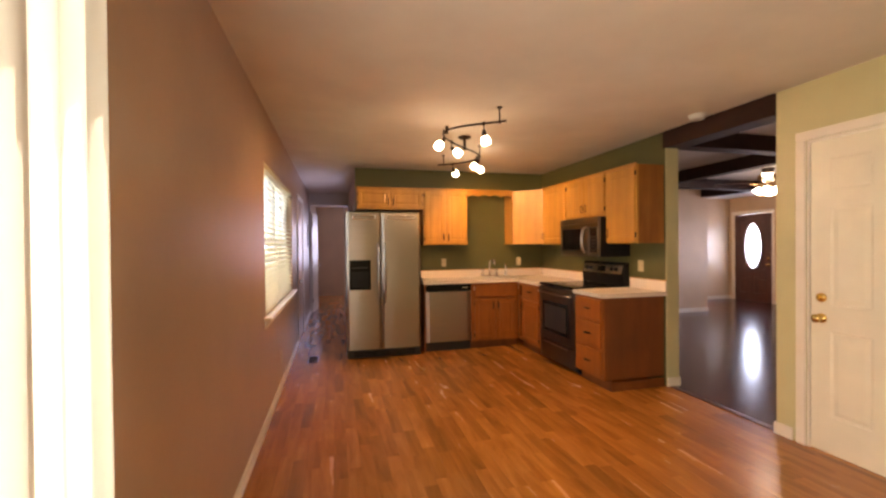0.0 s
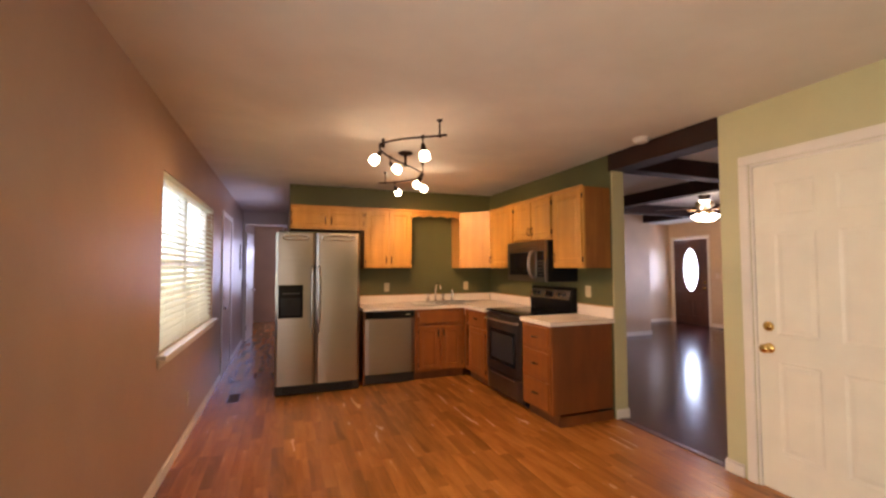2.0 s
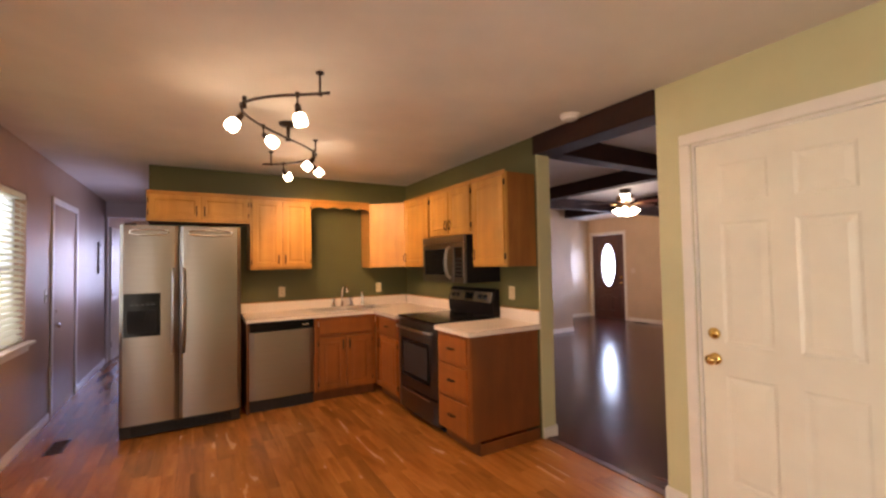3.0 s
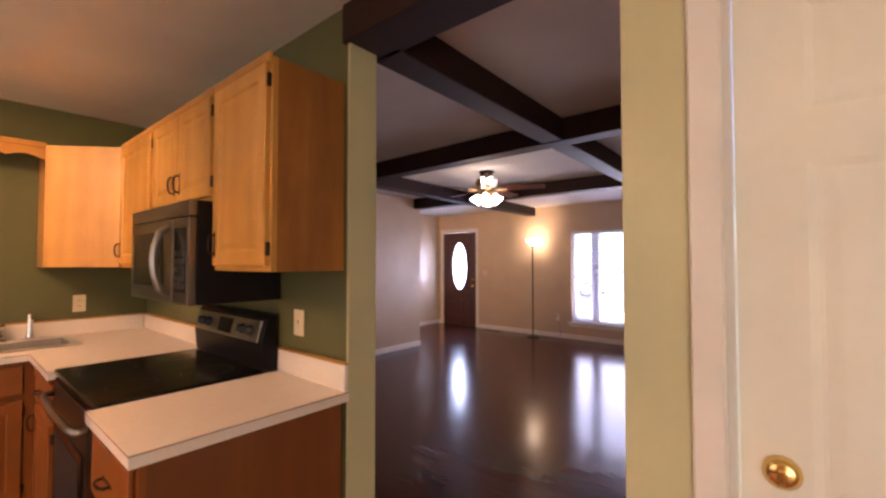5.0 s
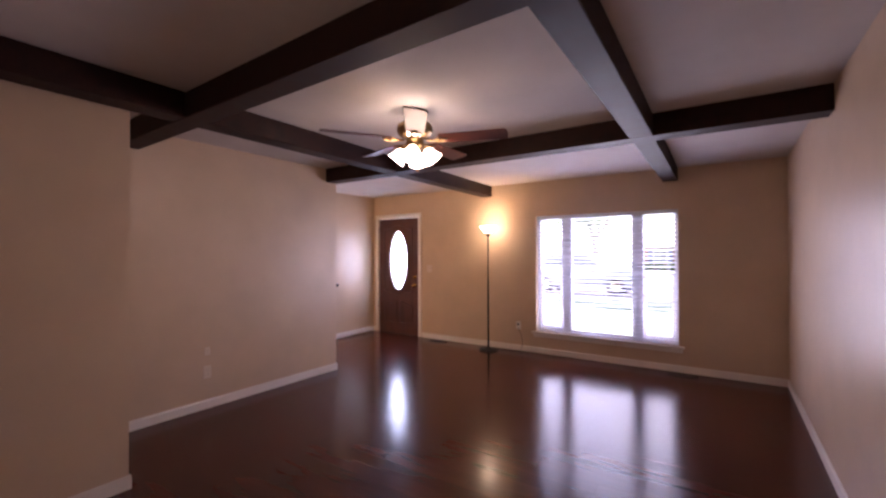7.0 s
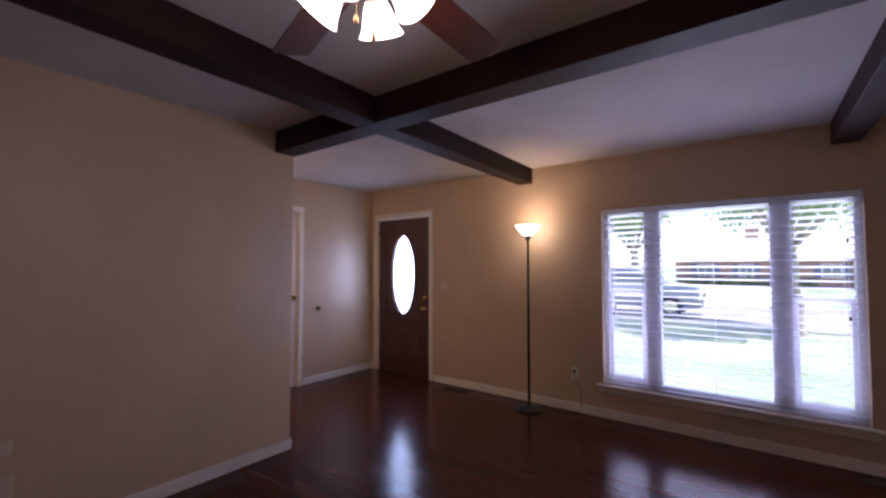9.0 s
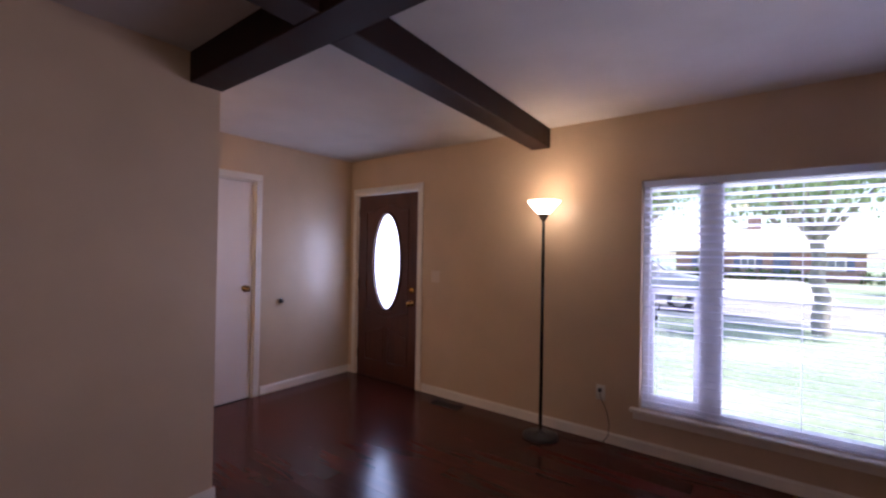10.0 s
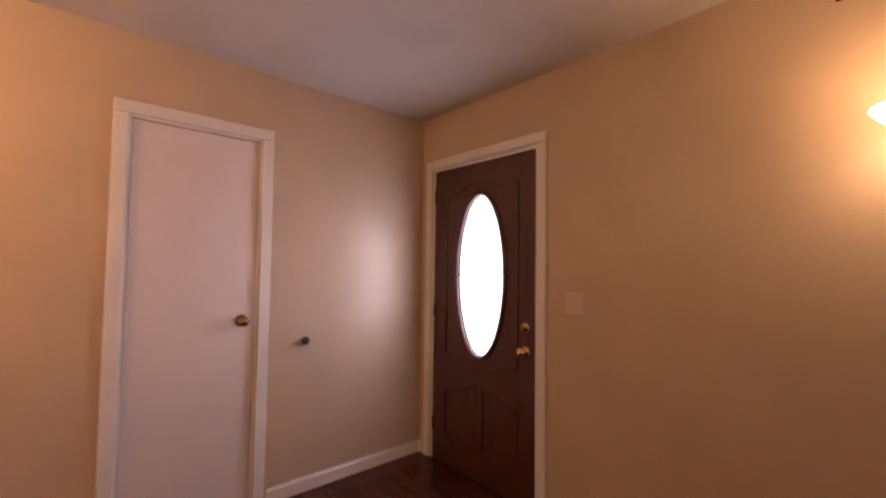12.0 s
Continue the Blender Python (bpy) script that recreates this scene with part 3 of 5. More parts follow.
def blind(name, m, w, z0, z1, pitch, width, tilt, material, label, cords, group):
    """A blind hanging along local x, centred; its origin at the sill height."""
    t = thing(name, m, label, "window blind", group)
    part("head_rail", boxes((-w / 2, w / 2, -0.028, 0.028, z1 - 0.045, z1), bevel=0.004), material, t)
    part("bottom_rail", boxes((-w / 2, w / 2, -width / 2, width / 2, z0, z0 + 0.016), bevel=0.004), material, t)
    bm = slat_mesh(w - 0.01, width, tilt)
    me = bpy.data.meshes.new("slat")
    bm.to_mesh(me)
    bm.free()
    me.materials.append(material)
    z = z0 + pitch
    while z < z1 - 0.06:
        ob = new("slat", me)
        ob.parent = t
        ob.location = (0, 0, z)
        z += pitch
    for x in cords:
        for y in (-width / 2 - 0.001, width / 2 + 0.001):
            part("ladder_cord", boxes((x - 0.001, x + 0.001, y - 0.001, y + 0.001, z0, z1 - 0.04)), material, t)
    return t



def translucent(name, colour, through_colour, share, rough=0.5):
    m, nt, p = tree(name)
    p.inputs["Base Color"].default_value = (*colour, 1)
    p.inputs["Roughness"].default_value = rough
    tr = node(nt, "ShaderNodeBsdfTranslucent")
    tr.inputs[0].default_value = (*through_colour, 1)
    mx = node(nt, "ShaderNodeMixShader")
    mx.inputs[0].default_value = share
    nt.links.new(p.outputs[0], mx.inputs[1])
    nt.links.new(tr.outputs[0], mx.inputs[2])
    nt.links.new(mx.outputs[0], nt.nodes["Material Output"].inputs["Surface"])
    return m


BLINDW = translucent("ivory_blind_slats", (0.78, 0.77, 0.64), (0.80, 0.82, 0.68), 0.34)
BLINDM = translucent("white_blind_slats", (0.82, 0.83, 0.88), (0.88, 0.90, 0.97), 0.4)
VANE = translucent("cream_fabric_vanes", (0.82, 0.79, 0.71), (0.86, 0.82, 0.74), 0.12, 0.7)
VINYL = coat("white_vinyl_frame", (0.82, 0.83, 0.86), 0.35, vary=0.02)
PANE = glass("clear_window_glass")


def pane(parent, x, y0, y1, z0, z1):
    p = part("pane", boxes((x, x + 0.004, y0, y1, z0, z1)), PANE, parent, "clear glass")
    p.visible_shadow = False
    return p


def front_window():
    y0, y1, z0, z1 = 3.375, 5.155, 0.31, 1.945
    t = tagged(new("window_1"), "wide white vinyl front window in three lights with a sill", "window")
    X0, X1 = XE + 0.07, XE + 0.14
    part("frame", boxes((X0, X1, y0, y1, z0, z0 + 0.045), (X0, X1, y0, y1, z1 - 0.045, z1), (X0, X1, y0, y0 + 0.045, z0 + 0.045, z1 - 0.045), (X0, X1, y1 - 0.045, y1, z0 + 0.045, z1 - 0.045), bevel=0.003), VINYL, t)
    for a, b in ((3.765, 3.90), (4.665, 4.80)):
        part("mullion", boxes((X0 - 0.012, X1 + 0.002, a, b, z0 + 0.046, z1 - 0.046), bevel=0.004), VINYL, t)
    for a, b in ((y0 + 0.045, 3.765), (4.80, y1 - 0.045)):
        part("sash", boxes((X0 + 0.01, X0 + 0.045, a, b, 1.13, 1.175), (X0 + 0.01, X0 + 0.045, a, a + 0.03, z0 + 0.046, 1.13), (X0 + 0.01, X0 + 0.045, b - 0.03, b, z0 + 0.046, 1.13), (X0 + 0.01, X0 + 0.045, a + 0.03, b - 0.03, z0 + 0.046, z0 + 0.085), bevel=0.003), VINYL, t)
        pane(t, X0 + 0.03, a, b, z0 + 0.046, z1 - 0.046)
    pane(t, X0 + 0.03, 3.90, 4.665, z0 + 0.046, z1 - 0.046)
    part("sill", boxes((XE - 0.045, XE + 0.068, y0 - 0.06, y1 + 0.06, z0 - 0.026, z0 - 0.001), bevel=0.005), TRIM, t)
    part("apron", boxes((XE - 0.016, XE - 0.001, y0 - 0.04, y1 + 0.04, z0 - 0.08, z0 - 0.027), bevel=0.004), TRIM, t)
    b = blind("front_window_blind", pose(XE + 0.032, (y0 + y1) / 2, 0, 0, 0, 90), y1 - y0 - 0.02, z0 + 0.004, z1 - 0.003, 0.052, 0.05, 14, BLINDM, "lowered white blind with level open slats in the front window", (-0.78, -0.42, 0.0, 0.42, 0.78), "")
    for y, z, n in ((-0.80, 0.55, "cord_tassel"), (0.77, 0.54, "cord_tassel"), (0.785, 0.48, "cord_tassel"), (-0.80, 1.10, "cord_tassel")):
        k = part("pull_cord", boxes((y - 0.001, y + 0.001, 0.031, 0.033, z + 0.5, z1 - 0.05)), BLINDM, b)
        part(n, lathe([(0.002, 0.03), (0.006, 0.022), (0.009, 0.0), (0.002, -0.004)], 10, "z", (y, 0.032, z + 0.48)), BLACKM, k)


front_window()


def side_window():
    y0, y1, z0, z1 = 3.46, 5.50, 0.84, 2.03
    t = tagged(new("window_2"), "white kitchen window with a painted sill and two sashes", "window")
    a0, a1 = XW - 0.13, XW - 0.07
    mid = (y0 + y1) / 2
    part("frame", boxes((a0, a1, y0, y1, z0, z0 + 0.04), (a0, a1, y0, y1, z1 - 0.04, z1), (a0, a1, y0, y0 + 0.04, z0 + 0.04, z1 - 0.04), (a0, a1, y1 - 0.04, y1, z0 + 0.04, z1 - 0.04), bevel=0.003), VINYL, t)
    part("mullion", boxes((a0, a1 + 0.006, mid - 0.05, mid + 0.05, z0 + 0.041, z1 - 0.041), bevel=0.003), VINYL, t)
    for a, b in ((y0 + 0.04, mid - 0.05), (mid + 0.05, y1 - 0.04)):
        part("sash_rail", boxes((a0 + 0.01, a1 - 0.01, a, b, 1.41, 1.45), bevel=0.003), VINYL, t)
        pane(t, a0 + 0.03, a, b, z0 + 0.041, z1 - 0.041)
    part("sill", boxes((XW - 0.066, XW + 0.055, y0 - 0.07, y1 + 0.07, z0 - 0.028, z0 - 0.001), bevel=0.005), TRIM, t)
    part("apron", boxes((XW + 0.001, XW + 0.015, y0 - 0.05, y1 + 0.05, z0 - 0.085, z0 - 0.029), bevel=0.004), TRIM, t)
    blind("kitchen_window_blind", pose(XW - 0.030, (y0 + y1) / 2, 0, 0, 0, -90), y1 - y0 - 0.012, z0 + 0.004, z1 - 0.003, 0.046, 0.050, -30, BLINDW, "lowered ivory wood blind with half-open slats over the painted sill", (-0.9, -0.3, 0.3, 0.9), "")


side_window()


def patio_door():
    t = tagged(new("window_3"), "white sliding glass patio door behind cream vertical blinds", "window")
    x0, x1, y0, y1, z1 = XW - 0.12, XW - 0.05, -1.2, 1.12, 2.05
    part("frame", boxes((x0, x1, y0, y0 + 0.05, 0, z1), (x0, x1, y1 - 0.05, y1, 0, z1), (x0, x1, y0 + 0.05, y1 - 0.05, z1 - 0.05, z1), (x0, x1, y0 + 0.05, y1 - 0.05, 0, 0.05), (x0, x1, -0.06, 0.02, 0.05, z1 - 0.05), bevel=0.003), VINYL, t)
    pane(t, x0 + 0.03, y0 + 0.05, -0.06, 0.05, z1 - 0.05)
    pane(t, x0 + 0.03, 0.02, y1 - 0.05, 0.05, z1 - 0.05)
    b = thing("vertical_blind", pose(XW + 0.075, 0, 0), "closed cream vertical vane blind hanging across the patio door", "window blind")
    part("head_rail", boxes((-0.03, 0.03, -1.30, 1.13, 2.09, 2.135), bevel=0.004), WHITEP, b)
    part("rail_bracket", boxes((-0.074, -0.031, 1.06, 1.12, 2.09, 2.15), bevel=0.003), WHITEP, b)
    bm = bmesh.new()
    n = 6
    prev = None
    for k in range(n + 1):
        u = (k / n - 0.5) * 0.080
        v = 0.011 * (1 - (2 * k / n - 1) ** 2)
        cur = [bm.verts.new((v, u, 0.03)), bm.verts.new((v, u, 2.085))]
        if prev:
            bm.faces.new((prev[0], cur[0], cur[1], prev[1]))
        prev = cur
    bmesh.ops.solidify(bm, geom=bm.faces[:], thickness=0.0008)
    me = bpy.data.meshes.new("vane")
    bm.to_mesh(me)
    bm.free()
    me.materials.append(VANE)
    for f in me.polygons:
        f.use_smooth = True
    rnd = random.Random(4)
    for k in range(30):
        ob = new("vane", me)
        ob.parent = b
        ob.matrix_local = pose(0, -1.25 + k * 0.0775, 0, 0, 0, -3 + rnd.uniform(-0.6, 0.6))


patio_door()


def hidden_window(name, label, m, w, z0, z1):
    """A plain vinyl window whose width runs along local x, its inner face along -y."""
    t = tagged(new(name), label, "window")
    t.matrix_world = m
    part("frame", boxes((0, w, 0.03, 0.09, z0, z0 + 0.04), (0, w, 0.03, 0.09, z1 - 0.04, z1), (0, 0.04, 0.03, 0.09, z0 + 0.04, z1 - 0.04), (w - 0.04, w, 0.03, 0.09, z0 + 0.04, z1 - 0.04), (0.04, w - 0.04, 0.04, 0.08, (z0 + z1) / 2 - 0.02, (z0 + z1) / 2 + 0.02), bevel=0.003), VINYL, t)
    g = part("pane", boxes((0.04, w - 0.04, 0.058, 0.062, z0 + 0.04, z1 - 0.04)), PANE, t, "clear glass")
    g.visible_shadow = False


# Frame for the unseen opening that the passage lamp stands in.
hidden_window("window_4", "unseen white vinyl window assumed in the passage beside the kitchen", pose(0.12, 7.45, 0, 0, 0, -90), 1.0, 0.92, 2.08)
hidden_window("window_5", "white vinyl window at the end of the back room", pose(0.30, 12.0, 0), 1.0, 0.85, 2.05)

# ---- kitchen cabinets ----


def pull(parent, x, z, y=0.0, upright=True, r=0.0045, span=0.076):
    """A dark bail pull."""
    h = span / 2
    pts = [(0, -0.001, -h), (0, -0.018, -h), (0, -0.026, -h * 0.6), (0, -0.028, 0), (0, -0.026, h * 0.6), (0, -0.018, h), (0, -0.001, h)]
    if not upright:
        pts = [(p[2], p[1], p[0]) for p in pts]
    bm = tube([(x + p[0], y + p[1], z + p[2]) for p in pts], r, 6)
    plate = boxes((x - 0.006, x + 0.006, y - 0.002, y, z - h - 0.012, z + h + 0.012) if upright else (x - h - 0.012, x + h + 0.012, y - 0.002, y, z - 0.006, z + 0.006))
    me = bpy.data.meshes.new("plate")
    plate.to_mesh(me)
    plate.free()
    bm.from_mesh(me)
    bpy.data.meshes.remove(me)
    part("pull", bm, BRONZE, parent, "dark bronze pull", smooth=False)


def cab_door(parent, x0, x1, z0, z1, handle="right", low=True, y=-0.019, rail=0.052, material=None):
    bm = bmesh.new()
    rings = []
    for i, d in ((0, 0.019), (0, 0.003), (0.004, 0.0), (rail, 0.0), (rail + 0.006, 0.006), (rail + 0.012, 0.007), (rail + 0.034, 0.002), (rail + 0.036, 0.002)):
        rings.append([bm.verts.new((a, y + d, b)) for a, b in ((x0 + i, z0 + i), (x1 - i, z0 + i), (x1 - i, z1 - i), (x0 + i, z1 - i))])
    for a, b in zip(rings, rings[1:]):
        for k in range(4):
            bm.faces.new((a[k], a[(k + 1) % 4], b[(k + 1) % 4], b[k]))
    bm.faces.new(rings[-1])
    bm.faces.new(rings[0][::-1])
    bmesh.ops.recalc_face_normals(bm, faces=bm.faces[:])
    d = part("door", bm, material or OAK, parent)
    hx = x1 - 0.028 if handle == "right" else x0 + 0.028
    hz = (z0 + 0.085) if low else (z1 - 0.085)
    pull(d, hx, hz, y)
    gx = x0 - 0.003 if handle == "right" else x1 + 0.003
    for z in (z0 + 0.06, z1 - 0.06):
        if z1 - z0 > 0.2:
            part("hinge", boxes((gx - 0.007, gx + 0.007, y + 0.004, y + 0.018, z - 0.024, z + 0.024), bevel=0.002), BRONZE, d, "dark bronze hinge")
    return d


def drawer(parent, x0, x1, z0, z1, y=-0.019, handle=True):
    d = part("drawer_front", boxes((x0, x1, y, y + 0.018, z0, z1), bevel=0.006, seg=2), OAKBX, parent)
    if handle:
        pull(d, (x0 + x1) / 2, (z0 + z1) / 2, y, upright=False)
    return d


def carcass(t, w, d, z0, z1, top=True, front=None, frame=0.04, mids=(), rails=(), material=None, side=None):
    """Sides, back, bottom and a face frame, with the front at y = 0."""
    side = side or OAKD
    part("side_panel", boxes((0, 0.016, 0.019, d, z0, z1)), side, t)
    part("side_panel", boxes((w - 0.016, w, 0.019, d, z0, z1)), side, t)
    part("bottom_panel", boxes((0.016, w - 0.016, 0.019, d - 0.008, z0, z0 + 0.016)), OAKD, t)
    part("back_panel", boxes((0.016, w - 0.016, d - 0.007, d, z0, z1)), OAKD, t)
    if top:
        part("top_panel", boxes((0.016, w - 0.016, 0.019, d - 0.008, z1 - 0.016, z1)), OAKD, t)
    sp = [(0, frame, 0, 0.019, z0, z1), (w - frame, w, 0, 0.019, z0, z1), (frame, w - frame, 0, 0.019, z0, z0 + 0.038), (frame, w - frame, 0, 0.019, z1 - 0.038, z1)]
    for m in mids:
        sp.append((m - frame / 2, m + frame / 2, 0, 0.019, z0 + 0.038, z1 - 0.038))
    for r in rails:
        sp.append((frame, w - frame, 0, 0.019, r - 0.016, r + 0.016))
    part("face_frame", boxes(*sp), front or OAK, t)


def wall_cabinet(m, w, z0, z1, doors, label, d=0.30):
    t = thing("wall_cabinet", m, label, "kitchen cabinet", "oak wall cabinets")
    n = len(doors)
    carcass(t, w, d, z0, z1, side=OAKS, mids=(w / 2,) if n > 1 else ())
    e = 0.018
    ww = (w - 2 * e - (n - 1) * 0.012) / n
    for k, h in enumerate(doors):
        x0 = e + k * (ww + 0.012)
        cab_door(t, x0, x0 + ww, z0 + 0.02, z1 - 0.022, h, rail=0.052 if z1 - z0 > 0.4 else 0.042)
    part("crown_strip", boxes((0, w, -0.014, 0.0, z1 - 0.018, z1 + 0.016), bevel=0.004), OAKX, t)
    return t


UT, UB, UF = 2.125, 1.375, 5.575
wall_cabinet(pose(0.125, UF, 0), 0.875, 1.85, UT, ("right", "left"), "short honey oak cabinet with two doors above the refrigerator")
wall_cabinet(pose(1.002, UF, 0), 0.62, UB, UT, ("right", "left"), "honey oak two-door wall cabinet between refrigerator and sink")
rz = -90
wall_cabinet(pose(2.617, 5.27, 0, 0, 0, rz), 0.61, UB, UT, ("left",), "narrow honey oak wall cabinet between corner cabinet and microwave")
wall_cabinet(pose(2.617, 4.655, 0, 0, 0, rz), 0.765, 1.665, UT, ("right", "left"), "short honey oak cabinet with two doors above the microwave")
wall_cabinet(pose(2.617, 3.885, 0, 0, 0, rz), 0.463, UB, UT, ("left",), "tall honey oak wall cabinet at the end beside the opening")


def corner_cabinet():
    t = thing("corner_wall_cabinet", pose(2.30, UF, 0), "honey oak corner wall cabinet with a slanted door", "kitchen cabinet", "oak wall cabinets")
    fp = [(0, 0.0), (0.315, -0.300), (0.615, -0.300), (0.615, 0.30), (0, 0.30)]
    part("carcass", outline([(a, b) for a, b in fp], UT - UB, "z"), OAK, t)
    t.children[0].location = (0, 0, UB)
    L = math.hypot(0.315, 0.30)
    f = part("face_frame", boxes((0.002, L - 0.002, -0.012, -0.001, UB, UT)), OAK, t)
    f.matrix_local = pose(0, 0, 0, 0, 0, -math.degrees(math.atan2(0.300, 0.315)))
    d = cab_door(t, 0.03, L - 0.03, UB + 0.02, UT - 0.022, "left", y=-0.032)
    d.matrix_local = f.matrix_local
    c = part("crown_strip", boxes((0, L, -0.026, -0.0125, UT - 0.018, UT + 0.016), bevel=0.004), OAKX, t)
    c.matrix_local = f.matrix_local


corner_cabinet()


def valance():
    t = thing("sink_valance", pose(1.625, UF + 0.004, 0), "scalloped honey oak valance over the sink between wall cabinets", "valance")
    w = 0.672
    pts = [(0, UT), (0, 2.02)]
    for k in range(61):
        q = k / 60
        s = 2.03 + 0.026 * abs(math.sin(q * math.pi * 4)) + 0.016 * math.sin(q * math.pi)
        pts.append((0.004 + (w - 0.008) * q, s))
    pts += [(w, 2.02), (w, UT)]
    part("board", outline(pts, 0.018, "y"), OAKX, t)
    part("crown_strip", boxes((0, w, -0.014, -0.0005, UT - 0.018, UT + 0.016), bevel=0.004), OAKX, t)


valance()

BF = 5.285
XF = 2.245


def base_cabinet(m, w, label, doors=(), drawers=(), d=0.59, mids=(), rails=(), name="base_cabinet", blank=()):
    t = thing(name, m, label, "kitchen cabinet", "oak base cabinets")
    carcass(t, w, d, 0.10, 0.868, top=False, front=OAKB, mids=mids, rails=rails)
    part("toe_kick", boxes((0.0, w, 0.07, 0.085, 0.0, 0.099)), OAKD, t)
    for a in doors:
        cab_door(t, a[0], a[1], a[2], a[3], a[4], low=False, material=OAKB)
    for a in drawers:
        drawer(t, *a[:4], handle=a[4])
    return t


part_filler = thing("filler_panel", pose(0.945, BF, 0), "reddish oak filler panel between refrigerator and dishwasher", "kitchen cabinet")
part("panel", boxes((0, 0.02, 0, 0.59, 0.0, 0.868)), OAKD, part_filler)
base_cabinet(pose(1.575, BF, 0), 0.665, "honey oak sink base cabinet with two doors and a false front", doors=((0.045, 0.325, 0.125, 0.655, "right"), (0.340, 0.62, 0.125, 0.655, "left")), drawers=((0.045, 0.62, 0.69, 0.845, False),), rails=(0.672,), mids=(0.3325,))
base_cabinet(pose(XF, BF - 0.002, 0, 0, 0, rz), 0.625, "narrow honey oak corner base cabinet with door and drawer", doors=((0.14, 0.60, 0.125, 0.655, "left"),), drawers=((0.14, 0.60, 0.69, 0.845, True),), rails=(0.672,), d=0.66)
base_cabinet(pose(XF, 3.885, 0, 0, 0, rz), 0.47, "honey oak base cabinet of three drawers with a reddish end panel", drawers=((0.035, 0.445, 0.655, 0.845, True), (0.035, 0.445, 0.395, 0.625, True), (0.035, 0.445, 0.125, 0.365, True)), rails=(0.64, 0.38), d=0.66)
trim("cabinet_base_strip", (XF + 0.072, XK - 0.02, 3.402, 3.413, 0.0, 0.085), material=OAKD, bevel=0.002)


def countertop():
    t = thing("countertop", pose(0, 0, 0), "white laminate countertop in an L with a low backsplash", "countertop")
    z0, z1 = 0.870, 0.908
    sx0, sx1, sy0, sy1 = 1.60, 2.44, 5.40, 5.80
    x0, yf = 0.935, BF - 0.028
    xf = XF - 0.03
    part("worktop", boxes((x0, sx0, yf, YB - 0.002, z0, z1), (sx0, sx1, yf, sy0, z0, z1), (sx0, sx1, sy1, YB - 0.002, z0, z1), (sx1, XK - 0.002, yf, YB - 0.002, z0, z1), (xf, XK - 0.002, 4.668, yf, z0, z1)), LAMIN, t)
    part("worktop", boxes((xf, XK - 0.002, 3.385, 3.887, z0, z1)), LAMIN, t)
    part("backsplash", boxes((x0, XK - 0.023, YB - 0.022, YB - 0.002, z1 + 0.0005, 1.010), bevel=0.003), LAMIN, t)
    part("backsplash", boxes((XK - 0.022, XK - 0.002, 4.668, YB - 0.0225, z1 + 0.0005, 1.010), bevel=0.003), LAMIN, t)
    part("backsplash", boxes((XK - 0.022, XK - 0.002, 3.387, 3.887, z1 + 0.0005, 1.010), bevel=0.003), LAMIN, t)
    for sp in ((x0, XK - 0.023, YB - 0.026, YB - 0.002, 1.0105, 1.018), (XK - 0.026, XK - 0.002, 4.668, YB - 0.0265, 1.0105, 1.018), (XK - 0.026, XK - 0.002, 3.387, 3.887, 1.0105, 1.018)):
        part("cap_strip", boxes(sp), OAK, t, "thin wood cap strip")
    e = coat("brown_laminate_edge", (0.30, 0.19, 0.12), 0.5)
    for sp in ((xf - 0.0015, xf, 3.385, 3.887, z1 - 0.005, z1 - 0.002), (xf - 0.0015, XK - 0.003, 3.3835, 3.385, z1 - 0.005, z1 - 0.002), (x0, xf, yf - 0.0015, yf, z1 - 0.005, z1 - 0.002), (xf - 0.0015, xf, 4.668, yf - 0.0015, z1 - 0.005, z1 - 0.002)):
        part("edge_line", boxes(sp), e, t, "thin brown seam line")
    s = thing("kitchen_sink", pose((sx0 + sx1) / 2, (sy0 + sy1) / 2, z1), "double bowl stainless steel drop-in sink in the white counter", "sink")
    w, d = (sx1 - sx0) / 2, (sy1 - sy0) / 2
    part("rim", boxes((-w - 0.02, w + 0.02, -d - 0.02, -d + 0.02, 0.001, 0.009), (-w - 0.02, w + 0.02, d - 0.07, d + 0.02, 0.001, 0.009), (-w - 0.02, -w + 0.03, -d + 0.02, d - 0.07, 0.001, 0.009), (w - 0.03, w + 0.02, -d + 0.02, d - 0.07, 0.001, 0.009), (-0.015, 0.015, -d + 0.02, d - 0.07, 0.001, 0.009), bevel=0.003, seg=2), SINKM, s)
    for a, b in ((-w + 0.03, -0.015), (0.015, w - 0.03)):
        c0, c1, dep = -d + 0.02, d - 0.07, -0.15
        bl = part("bowl", boxes((a, b, c0, c1, dep, dep + 0.002), (a, a + 0.002, c0, c1, dep + 0.002, 0.0), (b - 0.002, b, c0, c1, dep + 0.002, 0.0), (a + 0.002, b - 0.002, c0, c0 + 0.002, dep + 0.002, 0.0), (a + 0.002, b - 0.002, c1 - 0.002, c1, dep + 0.002, 0.0)), SINKM, s)
        part("drain", lathe([(0.045, 0), (0.045, 0.003), (0.03, 0.004), (0.001, 0.002)], 18, "z", ((a + b) / 2, (c0 + c1) / 2, dep + 0.002)), CHROME, bl)
    f = thing("kitchen_faucet", pose((sx0 + sx1) / 2, sy1 - 0.02, z1 + 0.006), "chrome two-handle faucet with arched spout on the sink", "faucet")
    part("base_plate", boxes((-0.11, 0.11, -0.024, 0.024, 0.001, 0.012), bevel=0.005, seg=2), CHROME, f)
    part("spout", tube([(0, 0, 0.01), (0, 0, 0.12), (0, -0.02, 0.17), (0, -0.06, 0.195), (0, -0.11, 0.19), (0, -0.15, 0.165), (0, -0.155, 0.14)], 0.010, 12), CHROME, f, smooth=True)
